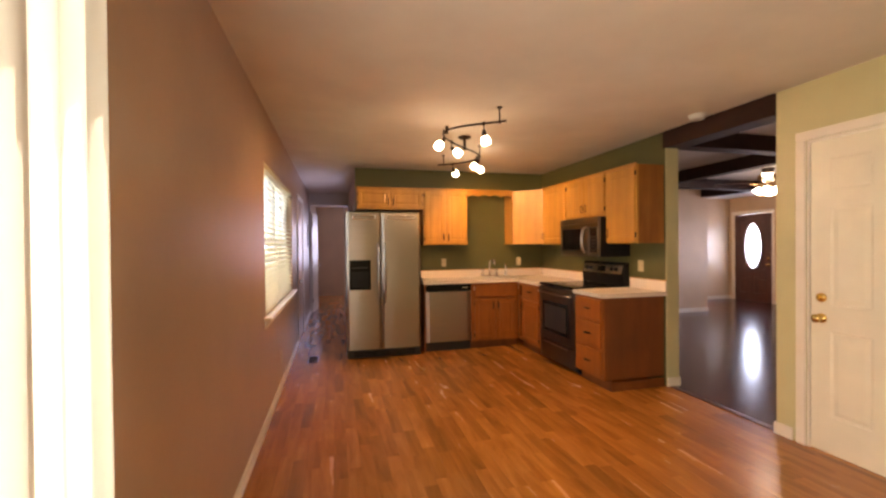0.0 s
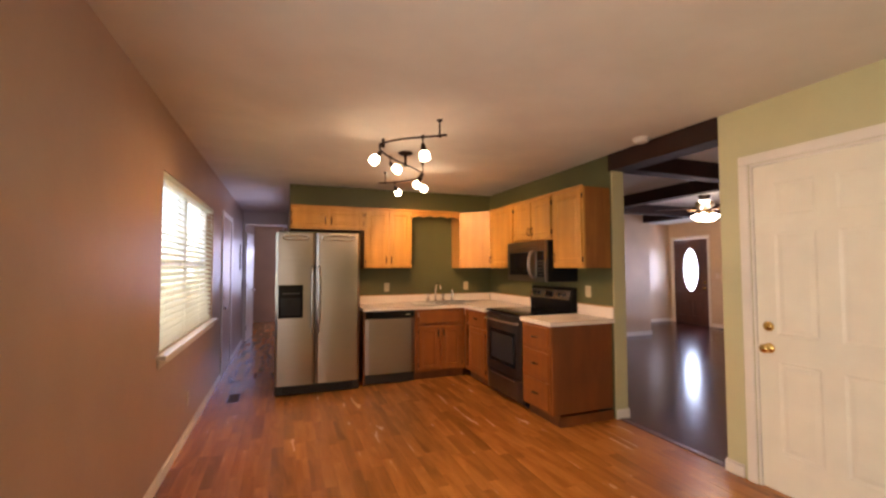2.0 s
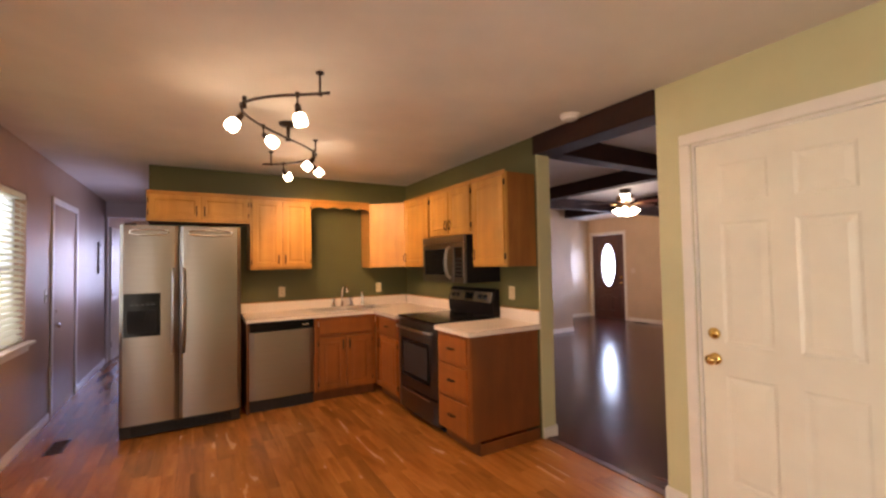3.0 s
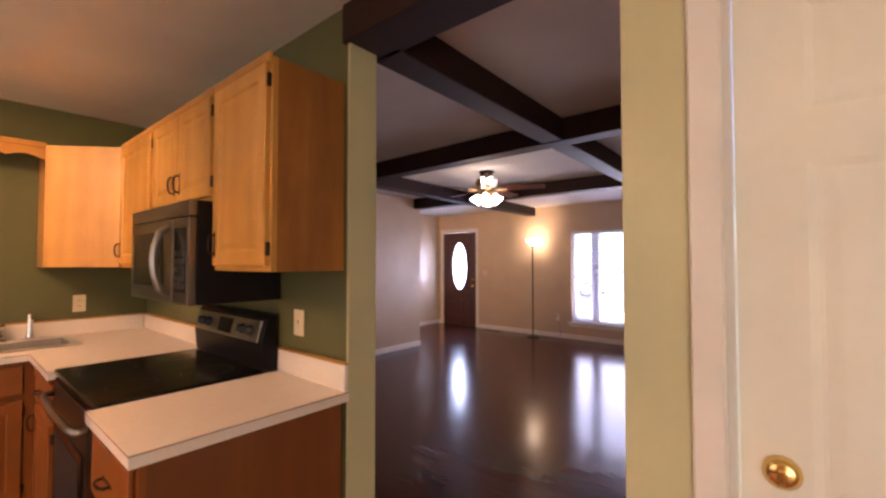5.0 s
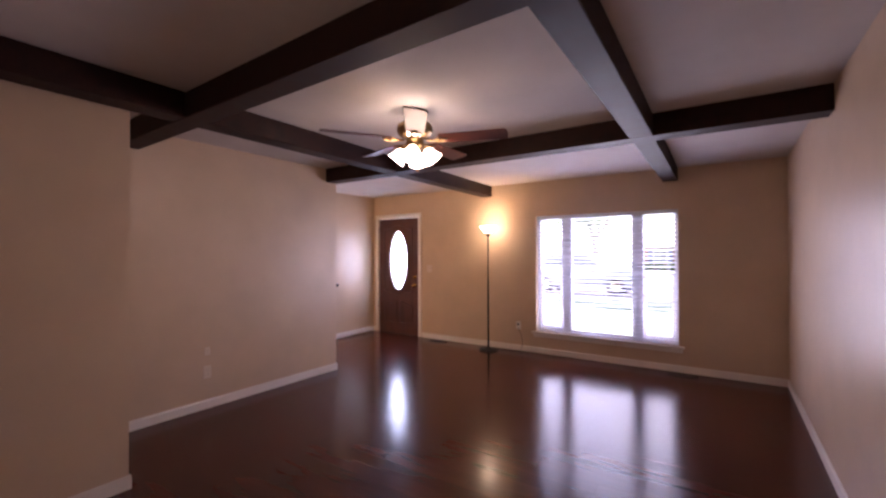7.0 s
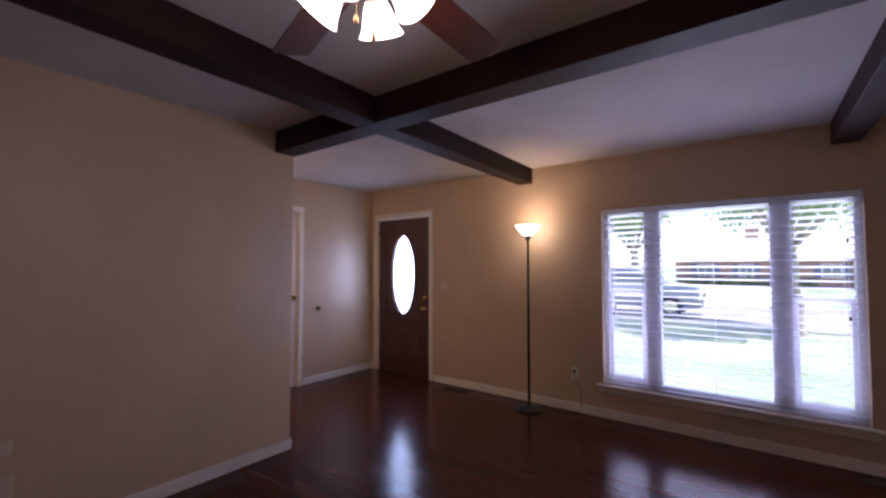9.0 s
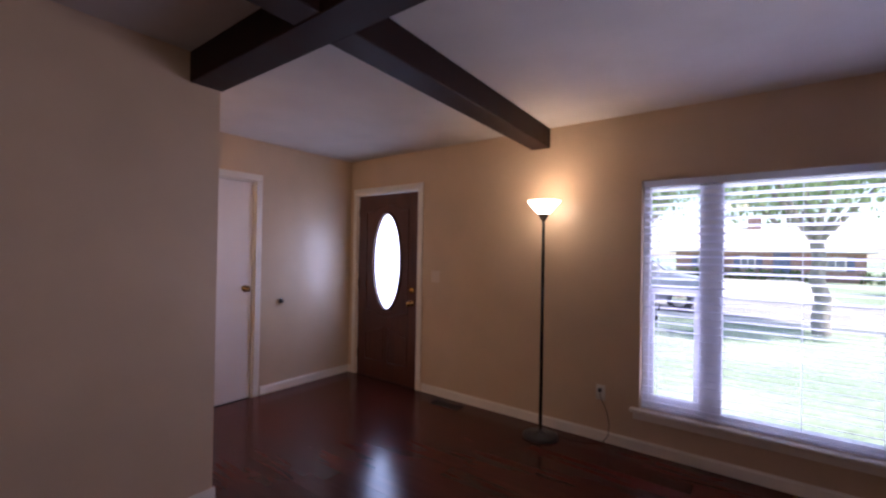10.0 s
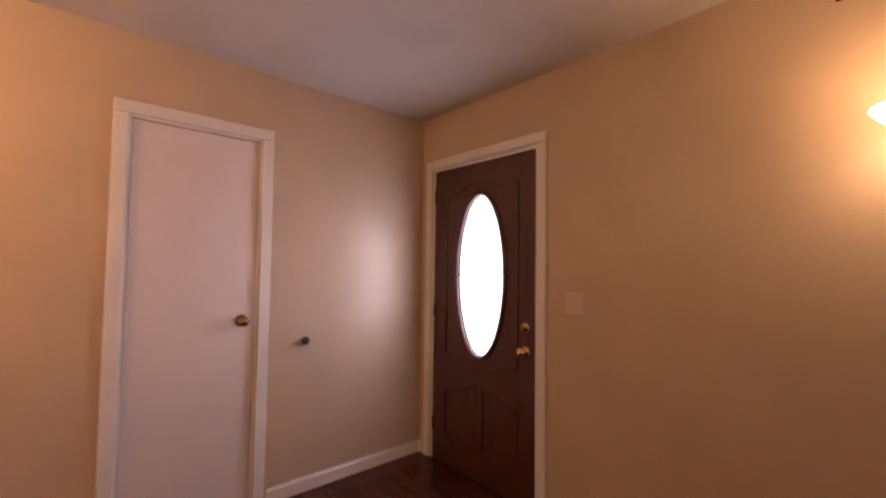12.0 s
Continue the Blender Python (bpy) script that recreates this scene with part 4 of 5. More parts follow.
    for x in (-0.085, 0.085):
        h = part("handle", lathe([(0.018, 0.012), (0.018, 0.03), (0.010, 0.04), (0.010, 0.06), (0.02, 0.065), (0.022, 0.08), (0.012, 0.088), (0.001, 0.09)], 14, "z", (x, 0, 0)), CHROME, f, smooth=True)
    part("sprayer", lathe([(0.018, 0.001), (0.016, 0.02), (0.011, 0.05), (0.015, 0.10), (0.012, 0.125), (0.001, 0.13)], 14, "z", (0.19, 0, 0)), CHROME, f, smooth=True)
    f.scale = (1.3, 1.3, 1.3)


countertop()

# ---- appliances ----


def rounded_slab(x0, x1, z0, z1, y0, y1, bow, r=0.02, n=10):
    """A door panel bowed outward along -y across its width, with its depth from y0 (front) to y1."""
    pts = [(x0, y1)]
    for k in range(n + 1):
        q = k / n
        e = min(q, 1 - q) * (x1 - x0)
        edge = r - math.sqrt(max(0, r * r - max(0, r - e) ** 2)) if e < r else 0
        pts.append((x0 + (x1 - x0) * q, y0 - bow * (1 - (2 * q - 1) ** 2) + edge))
    pts.append((x1, y1))
    bm = outline(pts, z1 - z0, "z")
    for v in bm.verts:
        v.co.z += z0
    return bm


def refrigerator():
    t = thing("refrigerator", pose(-0.02, 5.17, 0), "stainless steel side-by-side refrigerator with black ice and water dispenser", "refrigerator")
    W, H, D = 0.905, 1.775, 0.68
    part("cabinet_body", boxes((0.004, W - 0.004, 0.075, D, 0.02, H - 0.012), bevel=0.006), coat("grey_enamel_side", (0.10, 0.10, 0.105), 0.4, bump=0.1), t)
    sp = 0.415
    for a, b, n in ((0.0, sp - 0.004, "freezer_door"), (sp + 0.004, W, "fridge_door")):
        dr = part(n, rounded_slab(a, b, 0.115, H, 0.012, 0.07, 0.010, 0.02, 16), STEEL, t)
        hx = b - 0.032 if n == "freezer_door" else a + 0.032
        z0, z1 = 0.68, 1.40
        part("handle", tube([(hx, -0.002, z0), (hx, -0.045, z0 + 0.02), (hx, -0.056, z0 + 0.10), (hx, -0.062, (z0 + z1) / 2), (hx, -0.056, z1 - 0.10), (hx, -0.045, z1 - 0.02), (hx, -0.002, z1)], 0.013, 10), STEELH, dr, "brushed metal handle", smooth=True)
        # Chrome ring standing in for the lamps' oval reflection on the door top.
        oc = (a + b) / 2
        ow = (b - a) / 2 - 0.075
        oval = [(oc + ow * max(-1, min(1, 1.25 * math.cos(q))), -0.0075, H - 0.058 + 0.024 * math.sin(q)) for q in [2 * math.pi * k / 36 for k in range(37)]]
        part("embossed_oval", tube(oval, 0.009, 8), CHROME, dr, smooth=True)
        if n == "freezer_door":
            p = part("dispenser", boxes((0.03, 0.285, -0.004, 0.004, 0.84, 1.20), bevel=0.003), BLACK, dr, "black dispenser panel")
            part("dispenser_recess", boxes((0.055, 0.26, -0.0055, -0.0045, 0.865, 1.06)), BLACKG, dr)
            part("dispenser_lever", boxes((0.13, 0.18, -0.018, -0.006, 0.98, 1.05), bevel=0.003), BLACKG, dr)
            for k in range(5):
                part("dispenser_button", boxes((0.075 + k * 0.036, 0.10 + k * 0.036, -0.006, -0.0045, 1.10, 1.112)), coat("grey_print", (0.05, 0.05, 0.05), 0.5) if k == 0 else bpy.data.materials["grey_print"], dr)
        part("hinge_cover", boxes((a + (0.03 if a == 0 else W - sp - 0.12), a + (0.11 if a == 0 else W - sp - 0.04), 0.02, 0.10, H + 0.0005, H + 0.018), bevel=0.004), BLACKM, dr)
    g = part("base_grille", boxes((0.006, W - 0.006, 0.03, 0.07, 0.012, 0.108), bevel=0.004), BLACKM, t)
    for k in range(5):
        part("grille_slot", boxes((0.08, W - 0.08, 0.027, 0.0295, 0.028 + k * 0.014, 0.034 + k * 0.014)), BLACK, g)
    for x in (0.05, W - 0.05):
        part("foot", lathe([(0.018, 0), (0.018, 0.02)], 12, "z", (x, 0.2, 0)), BLACKM, t)


refrigerator()


def dishwasher():
    t = thing("dishwasher", pose(0.967, BF, 0), "stainless steel dishwasher with black control strip under the counter", "dishwasher")
    W = 0.603
    part("tub", boxes((0.006, W - 0.006, 0.03, 0.57, 0.10, 0.862)), BLACKM, t)
    part("control_strip", boxes((0.0, W, -0.014, 0.028, 0.775, 0.862), bevel=0.004), BLACK, t)
    part("badge", boxes((W - 0.12, W - 0.05, -0.0155, -0.0145, 0.812, 0.822)), CHROME, t)
    d = part("door", rounded_slab(0.0, W, 0.125, 0.770, -0.010, 0.028, 0.012, 0.012, 14), STEEL, t)
    part("handle_lip", boxes((0.03, W - 0.03, -0.026, -0.0225, 0.752, 0.768), bevel=0.001), STEEL, d)
    part("kick_plate", boxes((0.0, W, 0.03, 0.05, 0.004, 0.12), bevel=0.003), BLACKM, t)


dishwasher()


def electric_range():
    t = thing("electric_range", pose(XF + 0.01, 4.661, 0, 0, 0, -90), "stainless electric range with black glass cooktop and backguard", "range")
    W, D = 0.765, 0.645
    part("body", boxes((0.0, W, 0.03, D, 0.03, 0.895), bevel=0.003), BLACKG, t)
    c = part("cooktop", boxes((-0.002, W + 0.002, -0.018, D - 0.06, 0.896, 0.918), bevel=0.006, seg=2), BLACK, t)
    for x, y, r in ((0.20, 0.14, 0.106), (0.57, 0.14, 0.085), (0.20, 0.42, 0.085), (0.57, 0.42, 0.105)):
        part("burner_ring", tube([(x + r * math.cos(a), y + r * math.sin(a), 0.918) for a in [2 * math.pi * k / 36 for k in range(37)]], 0.0012, 4), BLACKM, c)
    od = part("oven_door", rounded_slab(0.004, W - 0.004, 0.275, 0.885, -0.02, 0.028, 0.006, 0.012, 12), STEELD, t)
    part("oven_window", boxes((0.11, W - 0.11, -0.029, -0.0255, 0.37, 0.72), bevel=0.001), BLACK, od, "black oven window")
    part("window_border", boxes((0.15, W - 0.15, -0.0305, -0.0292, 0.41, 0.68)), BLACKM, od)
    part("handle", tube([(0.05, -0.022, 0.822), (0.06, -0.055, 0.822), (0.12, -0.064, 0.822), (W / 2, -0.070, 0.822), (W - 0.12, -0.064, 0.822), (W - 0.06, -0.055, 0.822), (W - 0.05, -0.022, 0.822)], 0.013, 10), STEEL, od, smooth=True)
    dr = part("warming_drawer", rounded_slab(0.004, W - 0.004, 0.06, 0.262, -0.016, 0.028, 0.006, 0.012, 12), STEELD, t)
    part("drawer_lip", boxes((0.12, W - 0.12, -0.028, -0.0225, 0.236, 0.25), bevel=0.001), STEEL, dr)
    b = part("backguard", outline([(D - 0.065, 0.919), (D - 0.075, 1.03), (D - 0.045, 1.145), (D - 0.03, 1.165), (D - 0.001, 1.165), (D - 0.001, 0.919)], W, "x"), BLACKG, t)
    p = part("control_panel", boxes((0.03, W - 0.03, -0.008, 0.0, -0.05, 0.05), bevel=0.003), STEELH, b)
    p.matrix_local = pose(0, D - 0.0625, 1.088, -14.6, 0, 0)
    dsp = part("clock_display", boxes((W / 2 - 0.075, W / 2 + 0.075, -0.0105, -0.0085, -0.036, 0.036), bevel=0.0005), BLACK, p)
    for x in (0.11, 0.19, W - 0.19, W - 0.11):
        part("knob", lathe([(0.024, 0.006), (0.024, 0.012), (0.019, 0.018), (0.017, 0.032), (0.001, 0.034)], 18, "-y", (x, -0.004, 0)), BLACKM, p, "black control knob", smooth=True)
    for x in (0.05, W - 0.05):
        part("foot", lathe([(0.016, 0), (0.016, 0.03)], 12, "z", (x, 0.08, 0)), BLACKM, t)
        part("foot", lathe([(0.016, 0), (0.016, 0.03)], 12, "z", (x, 0.55, 0)), BLACKM, t)


electric_range()


def microwave():
    t = thing("microwave_oven", pose(XK - 0.40, 4.655, 1.235, 0, 0, -90), "stainless over-range microwave oven with curved chrome handle", "microwave")
    W, H, D = 0.762, 0.425, 0.395
    part("case", boxes((0.0, W, 0.035, D, 0.0, H), bevel=0.003), BLACKG, t)
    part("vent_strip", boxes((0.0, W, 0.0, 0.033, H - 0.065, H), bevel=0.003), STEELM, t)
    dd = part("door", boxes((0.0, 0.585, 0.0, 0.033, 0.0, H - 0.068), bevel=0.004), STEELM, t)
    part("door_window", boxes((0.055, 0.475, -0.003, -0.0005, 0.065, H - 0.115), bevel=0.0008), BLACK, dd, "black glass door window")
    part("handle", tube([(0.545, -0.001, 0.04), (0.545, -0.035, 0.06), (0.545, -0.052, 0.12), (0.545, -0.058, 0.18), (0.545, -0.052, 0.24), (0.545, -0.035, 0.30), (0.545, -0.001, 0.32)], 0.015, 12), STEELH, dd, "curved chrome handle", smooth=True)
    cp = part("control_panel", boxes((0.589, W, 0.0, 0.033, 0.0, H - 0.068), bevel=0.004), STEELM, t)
    part("keypad", boxes((0.612, W - 0.02, -0.002, -0.0005, 0.05, H - 0.11)), BLACK, cp)
    for r in range(5):
        for c in range(3):
            part("key", boxes((0.622 + c * 0.04, 0.65 + c * 0.04, -0.003, -0.0022, 0.065 + r * 0.034, 0.083 + r * 0.034)), BLACKM, cp)
    part("underside", boxes((0.05, W - 0.05, 0.05, D - 0.03, -0.004, -0.0005)), BLACKM, t)


microwave()


# ---- fixtures ----


def wall_plate(name, m, kind, label, w=0.07, h=0.115, material=None):
    t = thing(name, m, label, "outlet" if kind == "outlet" else "switch", "wall plates")
    part("cover_plate", boxes((-w / 2, w / 2, -0.006, -0.0005, -h / 2, h / 2), bevel=0.002), material or PLATE, t)
    if kind == "outlet":
        for z in (-0.02, 0.02):
            s = part("socket", boxes((-0.017, 0.017, -0.008, -0.0062, z - 0.014, z + 0.014), bevel=0.0008), material or PLATE, t)
            for x in (-0.006, 0.006):
                part("slot", boxes((x - 0.001, x + 0.001, -0.0086, -0.0081, z - 0.004, z + 0.005)), BLACKM, s)
    elif kind == "stack":
        for z in (-0.027, -0.002, 0.023):
            part("toggle", boxes((-0.010, 0.010, -0.022, -0.0062, z - 0.004, z + 0.004), bevel=0.0015), material or WHITEP, t)
        # White strip for the highlight along the plate's upper edge.
        part("plate_top", boxes((-w / 2 + 0.004, w / 2 - 0.004, -0.0085, -0.0062, 0.040, 0.055), bevel=0.001), WHITEP, t)
    else:
        n = 2 if w > 0.09 else 1
        for k in range(n):
            x = (k - (n - 1) / 2) * 0.046
            part("toggle", boxes((x - 0.004, x + 0.004, -0.016, -0.0062, -0.004, 0.012), bevel=0.001), material or PLATE, t)
    return t


wall_plate("wall_outlet", pose(1.36, YB, 1.12), "outlet", "ivory outlet plate on the green wall behind the counter")
wall_plate("wall_outlet", pose(2.52, YB, 1.12), "outlet", "ivory outlet plate on the green wall beside the kitchen corner")
wall_plate("wall_switch", pose(XK, 3.74, 1.14, 0, 0, -90), "switch", "ivory switch plate on the green wall beside the range", w=0.08)
wall_plate("wall_outlet", pose(XW, 4.33, 0.31, 0, 0, 90), "outlet", "ivory outlet plate low on the tan wall under the window")
wall_plate("wall_switch", pose(XW, 6.02, 1.17, 0, 0, 90), "switch", "ivory switch plate on the tan wall beside the passage door")
wall_plate("wall_switch", pose(XE, 7.03, 1.165, 0, 0, -90), "switch", "white double switch plate beside the front door", w=0.10, material=coat("beige_plate_plastic", (0.66, 0.55, 0.47), 0.35, vary=0.02))
wall_plate("wall_outlet", pose(XE, 5.425, 0.367, 0, 0, -90), "outlet", "white outlet plate with a cord plugged in by the lamp", material=WHITEP)
TANP = coat("light_tan_plate_plastic", (0.68, 0.58, 0.47), 0.35, vary=0.02)
wall_plate("wall_outlet", pose(5.525, YL, 0.335), "outlet", "tan outlet plate low on the long beige wall", material=TANP)
wall_plate("phone_jack_plate", pose(5.525, YL, 0.525), "switch", "small tan jack plate above an outlet on beige wall", w=0.05, h=0.07, material=TANP)
BEIGEP = coat("beige_plate_plastic", (0.60, 0.47, 0.35), 0.35, vary=0.02)
wall_plate("wall_switch", pose(3.115, YS, 1.255, 0, 0, 180), "stack", "beige plate with three stacked white toggles beside the kitchen opening", material=BEIGEP)
wall_plate("wall_outlet", pose(4.66, YS, 0.50, 0, 0, 180), "outlet", "white outlet plate on the glossy beige side wall", material=WHITEP)

stop = thing("wall_door_stop", pose(8.35, YN, 0.892), "small dark round knob stop on the beige wall by the closet", "door stop")
part("stop_base", lathe([(0.028, 0.0005), (0.028, 0.005), (0.024, 0.008)], 20, "-y"), CHROME, stop, smooth=True)
part("stop_pad", lathe([(0.022, 0.0085), (0.023, 0.022), (0.018, 0.030), (0.006, 0.032), (0.001, 0.026)], 20, "-y"), BLACKM, stop, smooth=True)

smoke = thing("smoke_detector", pose(2.80, 2.92, ZC), "white round smoke detector on the kitchen ceiling by the beam", "smoke detector")
part("detector_base", lathe([(0.068, -0.0005), (0.068, -0.010), (0.062, -0.014)], 28), WHITEP, smoke, smooth=True)
part("detector_cover", lathe([(0.058, -0.0145), (0.056, -0.032), (0.040, -0.040), (0.001, -0.041)], 28), WHITEP, smoke, smooth=True)


def floor_vent(name, m, w, d, label, material):
    t = thing(name, m, label, "floor vent", "floor vents")
    part("vent_frame", boxes((-w / 2, w / 2, -d / 2, -d / 2 + 0.014, 0.001, 0.005), (-w / 2, w / 2, d / 2 - 0.014, d / 2, 0.001, 0.005), (-w / 2, -w / 2 + 0.014, -d / 2 + 0.014, d / 2 - 0.014, 0.001, 0.005), (w / 2 - 0.014, w / 2, -d / 2 + 0.014, d / 2 - 0.014, 0.001, 0.005)), material, t)
    part("vent_back", boxes((-w / 2 + 0.01, w / 2 - 0.01, -d / 2 + 0.01, d / 2 - 0.01, 0.0003, 0.0009)), BLACKM, t)
    k = int((w - 0.03) / 0.014)
    for i in range(k):
        x = -w / 2 + 0.02 + i * 0.014
        part("vent_fin", boxes((x, x + 0.005, -d / 2 + 0.014, d / 2 - 0.014, 0.0015, 0.0045)), material, t)


VENTM = coat("brown_vent_metal", (0.10, 0.06, 0.04), 0.4, metal=0.5)
floor_vent("floor_vent", pose(-0.42, 5.33, 0, 0, 0, 90), 0.30, 0.12, "brown metal floor vent in the oak floor by the window", VENTM)
floor_vent("floor_vent", pose(9.09, 6.76, 0, 0, 0, 90), 0.30, 0.12, "dark floor vent in the cherry floor near the front door", BLACKM)
floor_vent("floor_vent", pose(9.10, 3.33, 0, 0, 0, 90), 0.30, 0.12, "dark floor vent in the cherry floor under the front window", BLACKM)

rack = thing("key_rack", pose(XW + 0.001, 8.35, 1.57, 0, 0, 90), "narrow dark wooden wall rack hung upright in the passage", "wall rack")
part("rack_board", boxes((-0.03, 0.03, -0.016, -0.001, -0.22, 0.22), bevel=0.004), MAHOG, rack)
for z in (-0.16, -0.05, 0.06, 0.17):
    part("hook", tube([(0, -0.016, z), (0, -0.03, z), (0, -0.034, z + 0.012)], 0.003, 6), BRONZE, rack)

# ---- track light ----
SHADE = glow("lit_frosted_track_shade", (1.0, 0.84, 0.60), 4.0)


def track_light():
    CX, CY = 1.10, 4.00
    t = thing("track_light", pose(CX, CY, ZC), "bronze serpentine ceiling track light with six lit frosted shades", "ceiling light")
    zt = -0.115
    ctrl = [(1.14, 3.05), (1.02, 3.14), (0.87, 3.25), (0.76, 3.40), (0.77, 3.56), (0.88, 3.75), (1.07, 3.96), (1.25, 4.14), (1.37, 4.32), (1.39, 4.47), (1.32, 4.64), (1.20, 4.79), (1.04, 4.89)]
    P = [Vector((x - CX, y - CY, zt)) for x, y in ctrl]
    pts = []
    for i in range(len(P) - 1):
        p0, p1, p2, p3 = P[max(i - 1, 0)], P[i], P[i + 1], P[min(i + 2, len(P) - 1)]
        for k in range(6):
            s = k / 6
            pts.append(0.5 * ((2 * p1) + (p2 - p0) * s + (2 * p0 - 5 * p1 + 4 * p2 - p3) * s * s + (3 * p1 - p0 - 3 * p2 + p3) * s ** 3))
    pts.append(P[-1])
    part("track_bar", tube(pts, 0.0085, 8), BRONZE, t, smooth=True)
    part("canopy", lathe([(0.065, -0.001), (0.065, -0.012), (0.05, -0.022), (0.014, -0.028), (0.012, zt + 0.012), (0.02, zt + 0.004), (0.02, zt - 0.014), (0.001, zt - 0.016)], 24), BRONZE, t, smooth=True)
    for q in (P[3], P[9]):
        part("track_joint", lathe([(0.001, zt - 0.032), (0.012, zt - 0.032), (0.012, zt + 0.034), (0.001, zt + 0.034)], 14, "z", (q.x, q.y, 0)), BRONZE, t, smooth=True)
    for q in (P[0] + (P[1] - P[0]) * 0.35, P[8], P[-1] + (P[-2] - P[-1]) * 0.4):
        part("ceiling_post", lathe([(0.022, -0.001), (0.022, -0.008), (0.006, -0.014), (0.006, zt + 0.01), (0.013, zt + 0.006), (0.013, zt - 0.012), (0.001, zt - 0.013)], 14, "z", (q.x, q.y, 0)), BRONZE, t, smooth=True)
    for x, y in ((0.70, 3.45), (1.01, 3.16), (0.97, 3.73), (1.29, 4.30), (1.47, 4.53), (1.27, 4.87)):
        goal = Vector((x - CX, y - CY, 2.20 - ZC))
        p = min(pts, key=lambda q: (q - goal).length)
        part("lamp_stem", lathe([(0.012, 0.014), (0.012, -0.012), (0.005, -0.016), (0.005, -0.045), (0.012, -0.048), (0.012, -0.062), (0.001, -0.063)], 12, "z", tuple(p)), BRONZE, t, smooth=True)
        o = p + Vector((0, 0, -0.055))
        d = (goal - o).normalized()
        rot = d.to_track_quat("-Z", "Y").to_matrix().to_4x4()
        s1 = part("socket_cup", lathe([(0.016, 0.0), (0.019, -0.035), (0.026, -0.045), (0.0265, -0.05)], 18), BRONZE, t, smooth=True)
        s1.matrix_local = Matrix.Translation(o) @ rot
        s2 = part("glass_shade", lathe([(0.027, -0.046), (0.034, -0.06), (0.037, -0.082), (0.034, -0.108), (0.031, -0.111), (0.028, -0.08), (0.02, -0.052)], 20), SHADE, t, "lit frosted glass shade", smooth=True)
        s2.matrix_local = Matrix.Translation(o) @ rot
        w = Vector((CX, CY, ZC)) + o + d * 0.16
        lamp("track_bulb", "SPOT", look(w, w + Vector((d.x, d.y, -0.55))), 9.5, WARM, spot_size=radians(108), spot_blend=0.7, shadow_soft_size=0.035)
        lamp("track_bulb_spill", "POINT", Matrix.Translation(w + Vector((0, 0, -0.05))), 0.16, WARM, shadow_soft_size=0.045)


track_light()

# ---- ceiling fan ----
FANW = wood("reddish_dark_fan_wood", (0.12, 0.030, 0.015), (0.05, 0.013, 0.008), 0.45, grain=(2, 9, 9), spec=0.3)
ABRASS = coat("antique_brass", (0.30, 0.19, 0.09), 0.28, metal=1.0, vary=0.2, scale=25)


